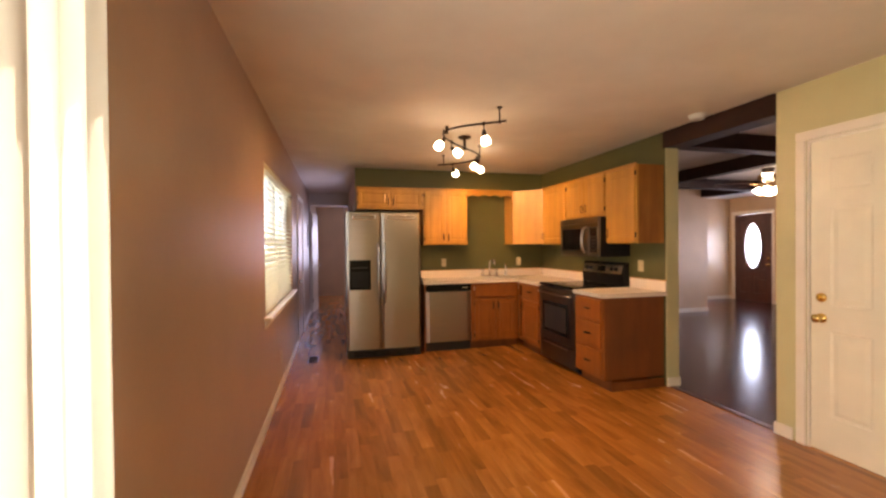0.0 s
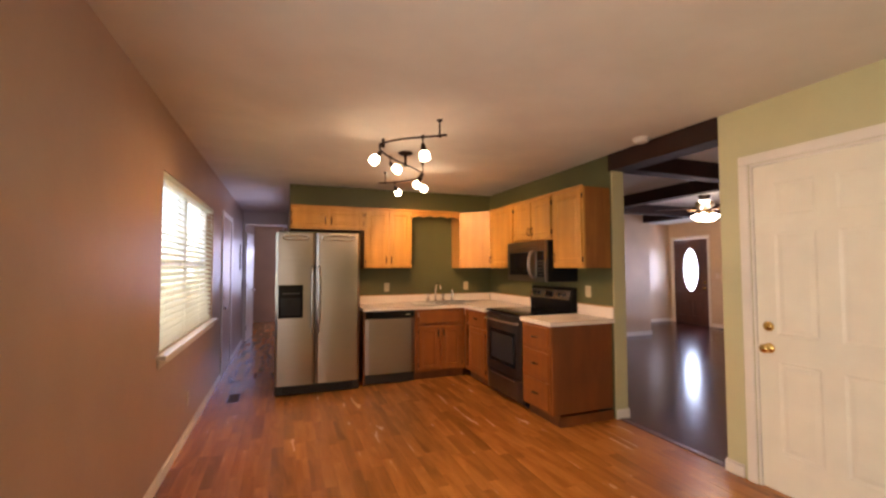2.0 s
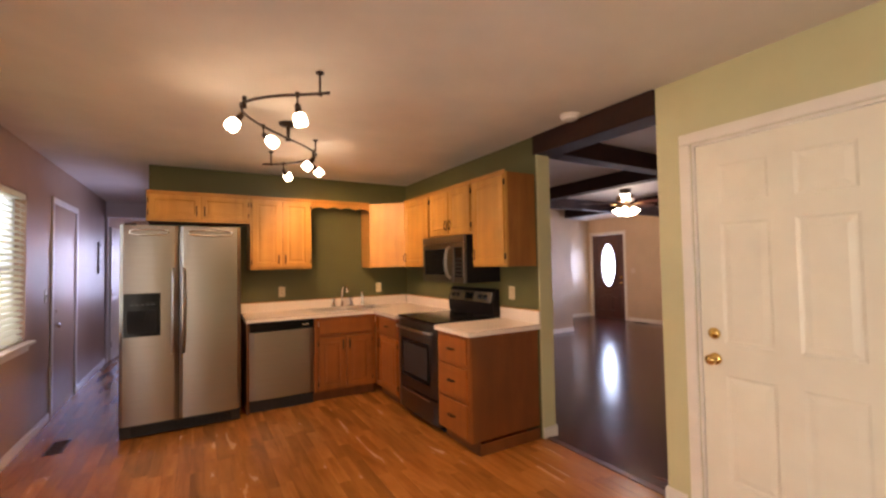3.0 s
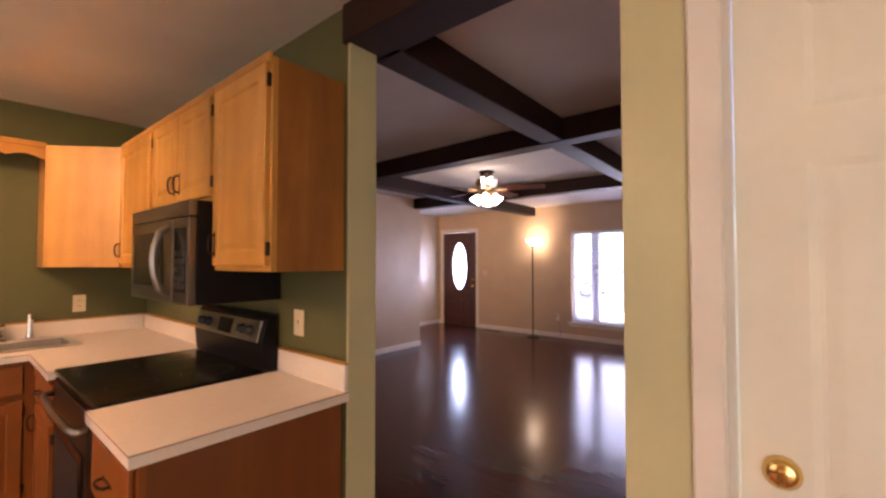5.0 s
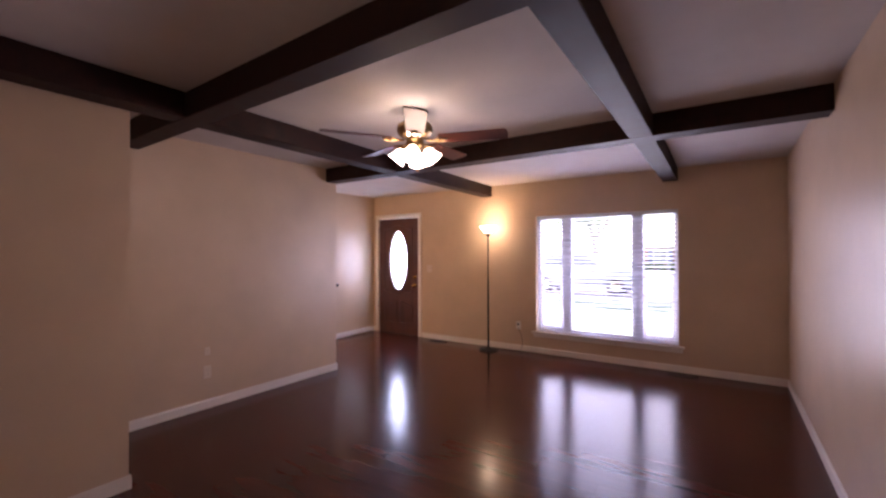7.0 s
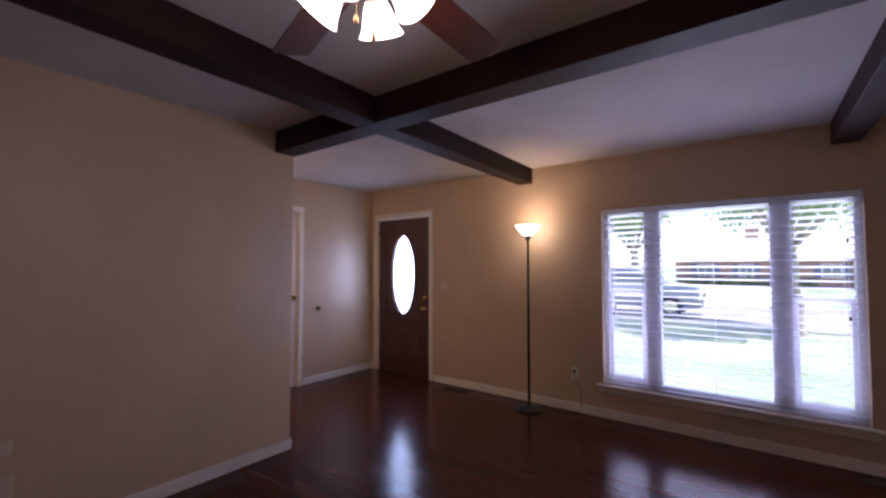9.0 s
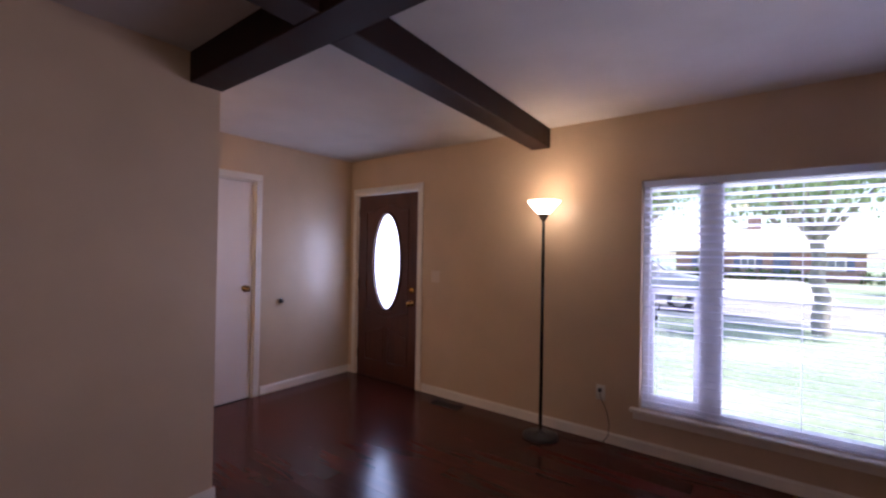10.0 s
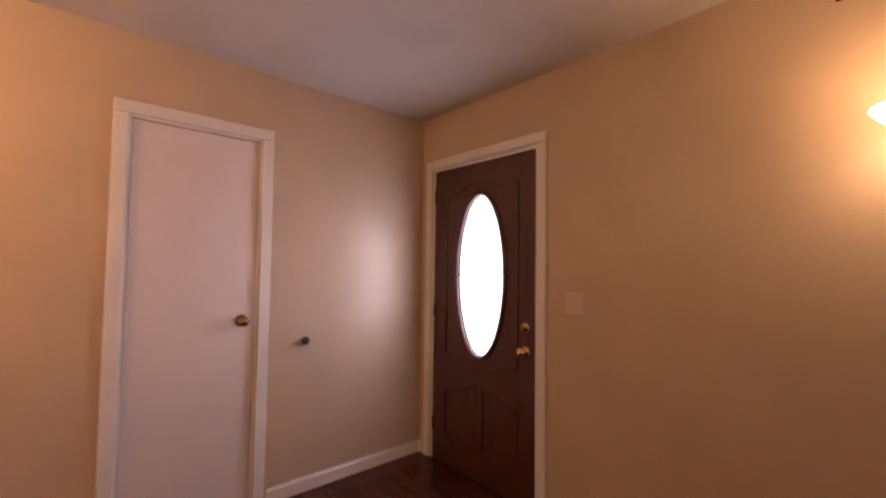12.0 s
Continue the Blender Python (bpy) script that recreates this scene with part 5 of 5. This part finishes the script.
def ceiling_fan():
    X, Y = 5.90, 4.745
    t = thing("ceiling_fan", pose(X, Y, ZC), "dark wood ceiling fan with antique brass body and lit glass shades", "ceiling fan")
    part("canopy", lathe([(0.085, -0.001), (0.085, -0.02), (0.07, -0.05), (0.05, -0.062), (0.045, -0.075)], 28), BRONZE, t, smooth=True)
    part("motor_housing", lathe([(0.05, -0.076), (0.10, -0.085), (0.125, -0.105), (0.13, -0.14), (0.115, -0.175), (0.07, -0.195), (0.06, -0.20)], 32), ABRASS, t, smooth=True)
    part("switch_housing", lathe([(0.058, -0.201), (0.062, -0.215), (0.062, -0.25), (0.045, -0.27), (0.02, -0.28), (0.001, -0.282)], 28), ABRASS, t, smooth=True)
    angs = (2, 74, 146, 218, 290)
    for a in angs:
        m = pose(0, 0, -0.212, 0, 0, a)
        arm = bmesh.new()
        tube([(0.08, 0, 0.0), (0.13, 0.0, -0.006), (0.17, 0.028, -0.006), (0.21, 0.030, -0.004), (0.235, 0.0, -0.004)], 0.009, 6, arm)
        tube([(0.13, 0.0, -0.006), (0.17, -0.028, -0.006), (0.21, -0.030, -0.004), (0.235, 0.0, -0.004)], 0.009, 6, arm)
        br = part("blade_arm", arm, ABRASS, t, smooth=True)
        br.matrix_local = m
        n = 8
        pts = [(0.18, -0.055), (0.20, -0.062)] + [(0.64, -0.072)] + [(0.655, -0.060), (0.662, 0.0), (0.655, 0.060)] + [(0.64, 0.072), (0.20, 0.062), (0.18, 0.055)]
        bl = part("blade", outline(pts, 0.006, "z"), FANW, t)
        bl.matrix_local = m @ pose(0, 0, 0.004, -11, 0, 0)
    sh = glow("lit_frosted_fan_shade", (1.0, 0.86, 0.70), 3.2)
    for k in range(4):
        a = radians(90 * k + 28)
        d = Vector((math.cos(a) * 0.62, math.sin(a) * 0.62, -0.78)).normalized()
        o = Vector((math.cos(a) * 0.055, math.sin(a) * 0.055, -0.245))
        rot = d.to_track_quat("-Z", "Y").to_matrix().to_4x4()
        arm = part("light_arm", lathe([(0.012, 0.0), (0.012, -0.03), (0.024, -0.034), (0.026, -0.05)], 16), ABRASS, t, smooth=True)
        arm.matrix_local = Matrix.Translation(o) @ rot
        g = part("bell_shade", lathe([(0.027, -0.045), (0.036, -0.06), (0.044, -0.085), (0.054, -0.115), (0.066, -0.135), (0.062, -0.136), (0.048, -0.11), (0.038, -0.08), (0.02, -0.05)], 22), sh, t, "lit frosted bell glass shade", smooth=True)
        g.matrix_local = Matrix.Translation(o) @ rot
        w = Vector((X, Y, ZC)) + o + d * 0.175
        lamp("fan_bulb", "POINT", Matrix.Translation(w), 0.28, (1.0, 0.58, 0.38), shadow_soft_size=0.05)
    up = part("uplight_shade", outline([(-0.045, -0.06), (0.045, -0.06), (0.062, 0.05), (-0.062, 0.05)], 0.05, "y"), sh, t, "lit square frosted uplight glass")
    up.matrix_local = pose(-0.115, -0.080, -0.135, -18, 0, -55)
    for x, z in ((0.03, -0.42), (-0.03, -0.40)):
        c = part("pull_chain", tube([(x, 0.0, -0.27), (x, 0.0, z)], 0.0012, 5), ABRASS, t)
        part("chain_fob", lathe([(0.002, 0.016), (0.006, 0.008), (0.007, -0.004), (0.001, -0.012)], 10, "z", (x, 0, z)), ABRASS, c, smooth=True)


ceiling_fan()


def floor_lamp():
    X, Y = 9.02, 5.81
    t = thing("floor_lamp", pose(X, Y, 0), "black torchiere floor lamp with a lit white cone shade", "floor lamp")
    part("base", lathe([(0.135, 0.0), (0.135, 0.012), (0.12, 0.022), (0.04, 0.030), (0.016, 0.045), (0.012, 0.06)], 36), BLACKM, t, smooth=True)
    part("pole", lathe([(0.0125, 0.061), (0.0125, 1.66)], 16), BLACKG, t, smooth=True)
    for z in (0.58, 1.12):
        part("pole_joint", lathe([(0.0145, z), (0.0145, z + 0.02)], 16), BLACKM, t, smooth=True)
    part("socket_cup", lathe([(0.012, 1.661), (0.02, 1.67), (0.035, 1.70), (0.042, 1.715)], 24), BLACKM, t, smooth=True)
    part("switch_knob", lathe([(0.005, 0.0), (0.005, 0.02), (0.001, 0.021)], 10, "-x", (-0.018, 0.0, 1.672)), BLACKM, t, smooth=True)
    sh = glow("lit_white_cone_shade", (1.0, 0.80, 0.56), 5.0)
    part("cone_shade", lathe([(0.040, 1.716), (0.068, 1.745), (0.108, 1.79), (0.125, 1.812), (0.121, 1.814), (0.103, 1.792), (0.063, 1.75), (0.03, 1.722)], 36), sh, t, "lit white cone shade", smooth=True)
    lamp("floor_lamp_bulb", "POINT", pose(X, Y, 1.84), 0.68, (1.0, 0.60, 0.32), shadow_soft_size=0.07)
    lamp("floor_lamp_spill", "POINT", pose(X - 0.06, Y, 1.66), 0.14, (1.0, 0.60, 0.32), shadow_soft_size=0.06)
    c = thing("lamp_cord", pose(0, 0, 0), "thin dark lamp cord from the outlet down to the floor", "cord")
    part("wire", tube([(XE - 0.03, 5.425, 0.387), (XE - 0.05, 5.41, 0.34), (XE - 0.04, 5.37, 0.25), (XE - 0.035, 5.35, 0.16), (XE - 0.03, 5.36, 0.06), (XE - 0.04, 5.40, 0.006), (XE - 0.10, 5.50, 0.005), (XE - 0.13, 5.62, 0.005), (X + 0.13, 5.74, 0.005)], 0.003, 6), BLACKM, c, smooth=True)
    part("plug", boxes((XE - 0.034, XE - 0.0092, 5.412, 5.438, 0.374, 0.400), bevel=0.004), BLACKM, c)


floor_lamp()

hl = thing("hall_ceiling_light", pose(6.15, 7.62, ZC), "lit white glass dome ceiling light in the hall", "ceiling light")
part("light_base", lathe([(0.13, -0.001), (0.13, -0.015), (0.125, -0.02)], 28), WHITEP, hl, smooth=True)
part("glass_dome", lathe([(0.12, -0.021), (0.115, -0.05), (0.08, -0.08), (0.03, -0.092), (0.001, -0.094)], 28), glow("lit_hall_dome", (1.0, 0.80, 0.55), 3.0), hl, smooth=True)

# ---- outside ----
GZ = -0.25
grass, _nt, _p = tree("mown_lawn")
_co = node(_nt, "ShaderNodeTexCoord")
_a = node(_nt, "ShaderNodeTexNoise", i_Scale=0.35, i_Detail=6.0)
_b = node(_nt, "ShaderNodeTexNoise", i_Scale=18.0, i_Detail=4.0)
_nt.links.new(_co.outputs["Object"], _a.inputs["Vector"])
_nt.links.new(_co.outputs["Object"], _b.inputs["Vector"])
_m = node(_nt, "ShaderNodeMath", operation="ADD")
_m2 = node(_nt, "ShaderNodeMath", operation="MULTIPLY")
_m2.inputs[1].default_value = 0.5
_nt.links.new(_a.outputs[0], _m.inputs[0])
_nt.links.new(_b.outputs[0], _m.inputs[1])
_nt.links.new(_m.outputs[0], _m2.inputs[0])
_r = ramp(_nt, [(0.36, (0.12, 0.17, 0.105)), (0.52, (0.20, 0.26, 0.165)), (0.66, (0.34, 0.37, 0.27))], _m2.outputs[0])
_nt.links.new(_r.outputs[0], _p.inputs["Base Color"])
_p.inputs["Roughness"].default_value = 0.9
slab("ground", -400, 600, -500, 500, GZ - 0.3, GZ, grass)
ASPH = coat("worn_asphalt", (0.22, 0.22, 0.22), 0.85, vary=0.15, scale=1.5, bump=0.6, bscale=60)
CONC = coat("pale_concrete", (0.55, 0.53, 0.49), 0.8, vary=0.1, scale=2, bump=0.4, bscale=60)
slab("road", 19.0, 25.5, -200, 200, GZ + 0.004, GZ + 0.02, ASPH)
for x in (18.85, 25.5):
    slab("kerb", x, x + 0.15, -200, 200, GZ + 0.002, GZ + 0.12, CONC)
slab("pavement", XE + 0.35, XE + 1.55, -3.0, 12.0, GZ + 0.004, GZ + 0.05, CONC)
slab("driveway", 25.65, 44.0, 2.0, 6.5, GZ + 0.004, GZ + 0.03, CONC)
slab("driveway", 10.9, 18.85, 11.5, 15.5, GZ + 0.004, GZ + 0.03, CONC)
slab("porch_slab", XE + 0.17, XE + 0.34, -3.0, 12.0, GZ, -0.06, CONC)
slab("patio_slab", -4.0, XW - 0.15, -4.0, 9.0, GZ, -0.06, CONC)

SHING = coat("pale_weathered_shingles", (0.42, 0.40, 0.38), 0.9, vary=0.12, scale=4)
BRICK, _nt, _p = tree("red_brick_courses")
_co = node(_nt, "ShaderNodeTexCoord")
_mp = node(_nt, "ShaderNodeMapping")
_mp.inputs["Rotation"].default_value = (radians(90), 0, radians(90))
_nt.links.new(_co.outputs["Object"], _mp.inputs["Vector"])
_bk = node(_nt, "ShaderNodeTexBrick", i_Scale=4.6)
_bk.inputs["Color1"].default_value = (0.34, 0.17, 0.13, 1)
_bk.inputs["Color2"].default_value = (0.40, 0.22, 0.17, 1)
_bk.inputs["Mortar"].default_value = (0.45, 0.42, 0.38, 1)
_nt.links.new(_mp.outputs[0], _bk.inputs["Vector"])
_nt.links.new(_bk.outputs[0], _p.inputs["Base Color"])
_p.inputs["Roughness"].default_value = 0.85
SIDING = coat("white_siding", (0.75, 0.75, 0.74), 0.6, vary=0.04)
SHUT = coat("slate_blue_shutters", (0.14, 0.17, 0.27), 0.5)
WGLASS = coat("dim_window_glass", (0.22, 0.24, 0.28), 0.08, spec=0.8)


def far_house(m, w, d, eave, ridge, windows, door_x, label, wallm):
    """A low house whose front looks along -x of the world; local x runs along it."""
    t = thing("house", m, label, "house", "houses across the road")
    part("wall", boxes((0, w, 0, d, 0, eave)), wallm, t)
    bm = bmesh.new()
    o = 0.5
    v = [bm.verts.new(p) for p in ((-o, -o, eave), (w + o, -o, eave), (w + o, d + o, eave), (-o, d + o, eave), (-o, d / 2, ridge), (w + o, d / 2, ridge), (-o, -o, eave + 0.18), (w + o, -o, eave + 0.18), (w + o, d + o, eave + 0.18), (-o, d + o, eave + 0.18))]
    for f in ((0, 1, 7, 6), (2, 3, 9, 8), (6, 7, 5, 4), (8, 9, 4, 5), (0, 6, 4, 9, 3), (1, 2, 8, 5, 7), (0, 3, 2, 1)):
        bm.faces.new([v[k] for k in f])
    bmesh.ops.recalc_face_normals(bm, faces=bm.faces[:])
    r = part("roof", bm, SHING, t)
    part("gutter", boxes((-o, w + o, -o - 0.08, -o - 0.002, eave + 0.06, eave + 0.18)), SIDING, t)
    part("chimney", boxes((w * 0.42, w * 0.42 + 0.9, d / 2 - 0.4, d / 2 + 0.4, eave + 0.6, ridge + 0.8)), BRICK, r)
    for x, ww, z0, z1 in windows:
        wi = part("window", boxes((x, x + ww, -0.06, -0.001, z0, z1), bevel=0.01), SIDING, t)
        part("pane", boxes((x + 0.08, x + ww / 2 - 0.03, -0.07, -0.061, z0 + 0.08, z1 - 0.08), (x + ww / 2 + 0.03, x + ww - 0.08, -0.07, -0.061, z0 + 0.08, z1 - 0.08)), WGLASS, wi)
        for a in (x - 0.42, x + ww + 0.04):
            part("shutter", boxes((a, a + 0.38, -0.05, -0.001, z0, z1)), SHUT, t)
    dd = part("door", boxes((door_x, door_x + 1.0, -0.05, -0.001, 0.1, 2.1)), SHUT, t)
    part("step", boxes((door_x - 0.4, door_x + 1.4, -1.2, -0.06, 0, 0.12)), CONC, t)
    return t


far_house(pose(46, 10.0, GZ, 0, 0, -90), 11.4, 8.0, 2.05, 4.2, ((1.57, 1.15, 0.8, 1.82), (4.4, 0.95, 0.8, 1.82), (9.3, 1.1, 0.8, 1.82)), 6.4, "low red brick house with pale roof across the road", BRICK)
far_house(pose(47, 34.0, GZ, 0, 0, -90), 16.0, 8.0, 2.5, 4.6, ((2.0, 1.3, 0.9, 2.0), (6.0, 1.6, 0.8, 2.0), (11.5, 1.3, 0.9, 2.0)), 9.0, "low white sided house with pale roof across the road", SIDING)
far_house(pose(46, -9.0, GZ, 0, 0, -90), 15.0, 8.0, 2.5, 4.6, ((2.0, 1.3, 0.9, 2.0), (6.0, 1.6, 0.8, 2.0), (11.5, 1.3, 0.9, 2.0)), 9.0, "low brick house with pale roof further along the road", BRICK)

BARK = coat("grey_brown_bark", (0.32, 0.29, 0.25), 0.9, vary=0.25, scale=8, bump=0.8, bscale=30)
LEAF = translucent("green_leaves", (0.22, 0.32, 0.15), (0.40, 0.52, 0.28), 0.5, 0.6)
HEDGE = coat("dark_shrub_leaves", (0.05, 0.10, 0.03), 0.7, vary=0.35, scale=3)


def leaves(rnd, centres, n, size):
    verts, faces = [], []
    for _ in range(n):
        c, r = rnd.choice(centres)
        v = Vector((rnd.gauss(0, 1), rnd.gauss(0, 1), rnd.gauss(0, 1)))
        p = Vector(c) + v.normalized() * r * (rnd.random() ** 0.4)
        q = Euler((rnd.uniform(0, 6.3), rnd.uniform(0, 6.3), 0)).to_matrix()
        s = size * rnd.uniform(0.6, 1.3)
        i = len(verts)
        for a, b, h in ((-0.5, 0, 0), (0, -0.3, 0.08), (0.5, 0, 0), (0, 0.3, 0.08)):
            verts.append(p + q @ Vector((a * s, b * s, h * s)))
        faces.append((i, i + 1, i + 2, i + 3))
    return verts, faces


def broad_tree(m, h, spread, trunk, seed, label, n=2600, size=0.16, name="street_tree"):
    rnd = random.Random(seed)
    t = thing(name, m, label, "tree", "trees outside")
    bm = bmesh.new()
    fork = h * 0.30
    def limb(a, b, r0, r1, k=6):
        rings = []
        a, b = Vector(a), Vector(b)
        d = (b - a).normalized()
        s = d.orthogonal().normalized()
        u = d.cross(s)
        for i in range(k):
            q = i / (k - 1)
            c = a.lerp(b, q) + Vector((rnd.uniform(-1, 1), rnd.uniform(-1, 1), 0)) * r0 * 0.4 * (0 < i < k - 1)
            r = r0 + (r1 - r0) * q
            rings.append([bm.verts.new(c + (s * math.cos(2 * math.pi * j / 8) + u * math.sin(2 * math.pi * j / 8)) * r) for j in range(8)])
        for x, y in zip(rings, rings[1:]):
            for j in range(8):
                bm.faces.new((x[j], x[(j + 1) % 8], y[(j + 1) % 8], y[j]))
    limb((0, 0, -0.05), (0.1, 0.1, fork), trunk * 1.25, trunk * 0.85)
    tips = []
    for k in range(6):
        a = 2 * math.pi * k / 6 + rnd.uniform(-0.3, 0.3)
        e = Vector((math.cos(a) * spread * 0.55, math.sin(a) * spread * 0.55, h * rnd.uniform(0.62, 0.8)))
        limb((0.1, 0.1, fork - 0.05), e, trunk * 0.5, trunk * 0.15)
        tips.append(e)
        for j in range(2):
            f = e * 0.7 + Vector((rnd.uniform(-1, 1), rnd.uniform(-1, 1), rnd.uniform(0.2, 1))) * spread * 0.3
            limb(Vector((0.1, 0.1, fork)).lerp(e, 0.55), f, trunk * 0.22, trunk * 0.06, 4)
            tips.append(f)
    part("trunk", bm, BARK, t, smooth=True)
    cs = [(p, spread * rnd.uniform(0.18, 0.34)) for p in tips] + [((0, 0, h * 0.85), spread * 0.4)]
    me = bpy.data.meshes.new("crown")
    vs, fs = leaves(rnd, cs, n, size)
    me.from_pydata(vs, [], fs)
    me.materials.append(LEAF)
    c = new("crown", me)
    c.parent = t
    return t


broad_tree(pose(18.3, 3.35, GZ), 6.8, 3.4, 0.14, 3, "slender street tree with open green crown on the front lawn", n=7500, size=0.17)
broad_tree(pose(30, 20, GZ), 8.5, 4.6, 0.24, 5, "broad leafy tree across the road by the white house", n=3600, size=0.3)
broad_tree(pose(34, 10.5, GZ), 8.0, 4.2, 0.22, 8, "leafy tree in front of the brick house", n=3600, size=0.3)
broad_tree(pose(33, -6.5, GZ), 9.0, 5.0, 0.26, 11, "tall leafy tree across the road", n=3600, size=0.3)
broad_tree(pose(60, 2, GZ), 13.0, 7.0, 0.35, 14, "tall spreading tree behind the brick house", n=3600, size=0.5)
broad_tree(pose(62, 22, GZ), 13.0, 7.5, 0.35, 17, "tall spreading tree behind the white house", n=3600, size=0.5)
broad_tree(pose(-9, 5.5, GZ), 6.5, 3.6, 0.2, 23, "leafy garden tree beyond the side window", n=3600, size=0.25)
broad_tree(pose(-10, 10.5, GZ), 7.5, 3.8, 0.2, 29, "tall leafy garden tree behind the side window", n=3600, size=0.25)

sh = thing("foundation_shrubs", pose(45.2, -4, GZ), "low dark green clipped shrubs along the brick house", "shrub")
_v, _f = leaves(random.Random(31), [((0, k * 0.9, 0.35), 0.5) for k in range(16) if k not in (4, 5)], 2600, 0.22)
_me = bpy.data.meshes.new("shrub_leaves")
_me.from_pydata(_v, [], _f)
_me.materials.append(HEDGE)
_o = new("shrub_leaves", _me)
_o.parent = sh
_o["kind"] = "stuff"


def parked_car():
    t = thing("parked_car", pose(22.0, 5.5, GZ + 0.02, 0, 0, 90), "silver grey sport utility vehicle parked at the kerb", "car")
    L, W = 4.5, 1.8
    P = coat("silver_grey_car_paint", (0.40, 0.41, 0.45), 0.3, metal=0.4, vary=0.03)
    R = coat("tyre_rubber", (0.02, 0.02, 0.02), 0.8)
    prof = [(0.0, 0.35), (0.05, 0.75), (0.12, 0.95), (1.05, 1.08), (1.10, 1.08), (3.9, 1.02), (4.42, 0.98), (4.5, 0.80), (4.5, 0.38), (4.2, 0.30), (0.25, 0.30)]
    b = outline(prof, W, "y")
    bmesh.ops.bevel(b, geom=b.edges[:], offset=0.05, segments=2, affect="EDGES", profile=0.5)
    part("body", b, P, t, smooth=True)
    cab = outline([(1.12, 1.06), (1.75, 1.55), (2.1, 1.62), (3.75, 1.60), (4.25, 1.05)], W - 0.24, "y")
    bmesh.ops.bevel(cab, geom=cab.edges[:], offset=0.04, segments=2, affect="EDGES", profile=0.5)
    c = part("cabin", cab, P, t, smooth=True)
    c.location = (0, 0.12, 0)
    for y, d in ((0.112, 0.006), (W - 0.118, 0.006)):
        part("side_window", outline([(1.5, 1.12), (1.9, 1.50), (2.62, 1.53), (2.62, 1.12)], d, "y"), WGLASS, t).location = (0, y, 0)
        part("side_window", outline([(2.70, 1.12), (2.70, 1.53), (3.70, 1.51), (3.98, 1.12)], d, "y"), WGLASS, t).location = (0, y, 0)
    ws = part("windscreen", boxes((0, 0.80, 0.2, W - 0.2, 0, 0.008)), WGLASS, t)
    ws.matrix_local = pose(1.12, 0, 1.10, 0, -38, 0)
    for x in (0.85, 3.6):
        for y, ax in ((0.02, "-y"), (W - 0.02, "y")):
            w = part("wheel", lathe([(0.2, -0.16), (0.33, -0.15), (0.35, -0.08), (0.35, 0.0), (0.33, 0.02), (0.2, 0.02)], 28, ax, (x, y, 0.35)), R, t, smooth=True)
            part("rim", lathe([(0.2, 0.0), (0.2, 0.022), (0.05, 0.03), (0.001, 0.03)], 20, ax, (x, y, 0.35)), CHROME, w)
    for y in (0.12, W - 0.42):
        part("headlight", boxes((-0.01, 0.10, y, y + 0.30, 0.68, 0.82), bevel=0.02), CHROME, t)
    part("grille", boxes((-0.012, 0.04, 0.5, W - 0.5, 0.62, 0.82), bevel=0.01), BLACKM, t)
    part("bumper", boxes((-0.05, 0.12, 0.1, W - 0.1, 0.36, 0.54), bevel=0.03, seg=2), P, t)


parked_car()

# ---- floor boards, last ----


def boards(name, x0, x1, y0, y1, w, lens, seed, material, near, gap=0.0004, top=0.0):
    """Boards along y; the nearest 300 are parts, the others one mesh."""
    rnd = random.Random(seed)
    floor = tagged(new(name), kind="structure")
    floor.empty_display_size = 0.1
    pieces = []
    x = x0
    while x < x1 - 0.004:
        xe = min(x + w, x1)
        y = y0 - rnd.uniform(0, lens[1])
        while y < y1:
            ln = rnd.uniform(*lens)
            a, b = max(y, y0), min(y + ln, y1)
            if b - a > 0.01:
                pieces.append((x, xe, a, b))
            y += ln
        x += w
    cx, cy = near
    pieces.sort(key=lambda p: math.hypot((p[0] + p[1]) / 2 - cx, ((p[2] + p[3]) / 2 - cy) * 0.7))
    def piece(bm, a, b, c, d):
        g = gap / 2
        e = gap * 0.7
        lo = [bm.verts.new(p) for p in ((a + g, c + g, -0.011), (b - g, c + g, -0.011), (b - g, d - g, -0.011), (a + g, d - g, -0.011))]
        mi = [bm.verts.new(p) for p in ((a + g, c + g, top - e), (b - g, c + g, top - e), (b - g, d - g, top - e), (a + g, d - g, top - e))]
        hi = [bm.verts.new(p) for p in ((a + g + e, c + g + e, top), (b - g - e, c + g + e, top), (b - g - e, d - g - e, top), (a + g + e, d - g - e, top))]
        for p, q in ((lo, mi), (mi, hi)):
            for k in range(4):
                bm.faces.new((p[k], p[(k + 1) % 4], q[(k + 1) % 4], q[k]))
        bm.faces.new(hi)
    for k, (a, b, c, d) in enumerate(pieces[:300]):
        bm = bmesh.new()
        mx, my = (a + b) / 2, (c + d) / 2
        piece(bm, a - mx, b - mx, c - my, d - my)
        o = part("board", bm, material, floor)
        o.location = (mx, my, 0)
    if len(pieces) > 300:
        bm = bmesh.new()
        for a, b, c, d in pieces[300:]:
            piece(bm, a, b, c, d)
        part("floor_boards", bm, material, floor, kind="stuff")
    return floor


boards("floor_kitchen", XW, XK + 0.045, ROOM_S, 12.0, 0.083, (0.28, 0.62), 7, KFLOOR, (1.2, 2.8))
boards("floor_living", XK + 0.05, XE, YS, YN, 0.125, (0.6, 1.25), 9, LFLOOR, (6.0, 4.6), gap=0.0003)
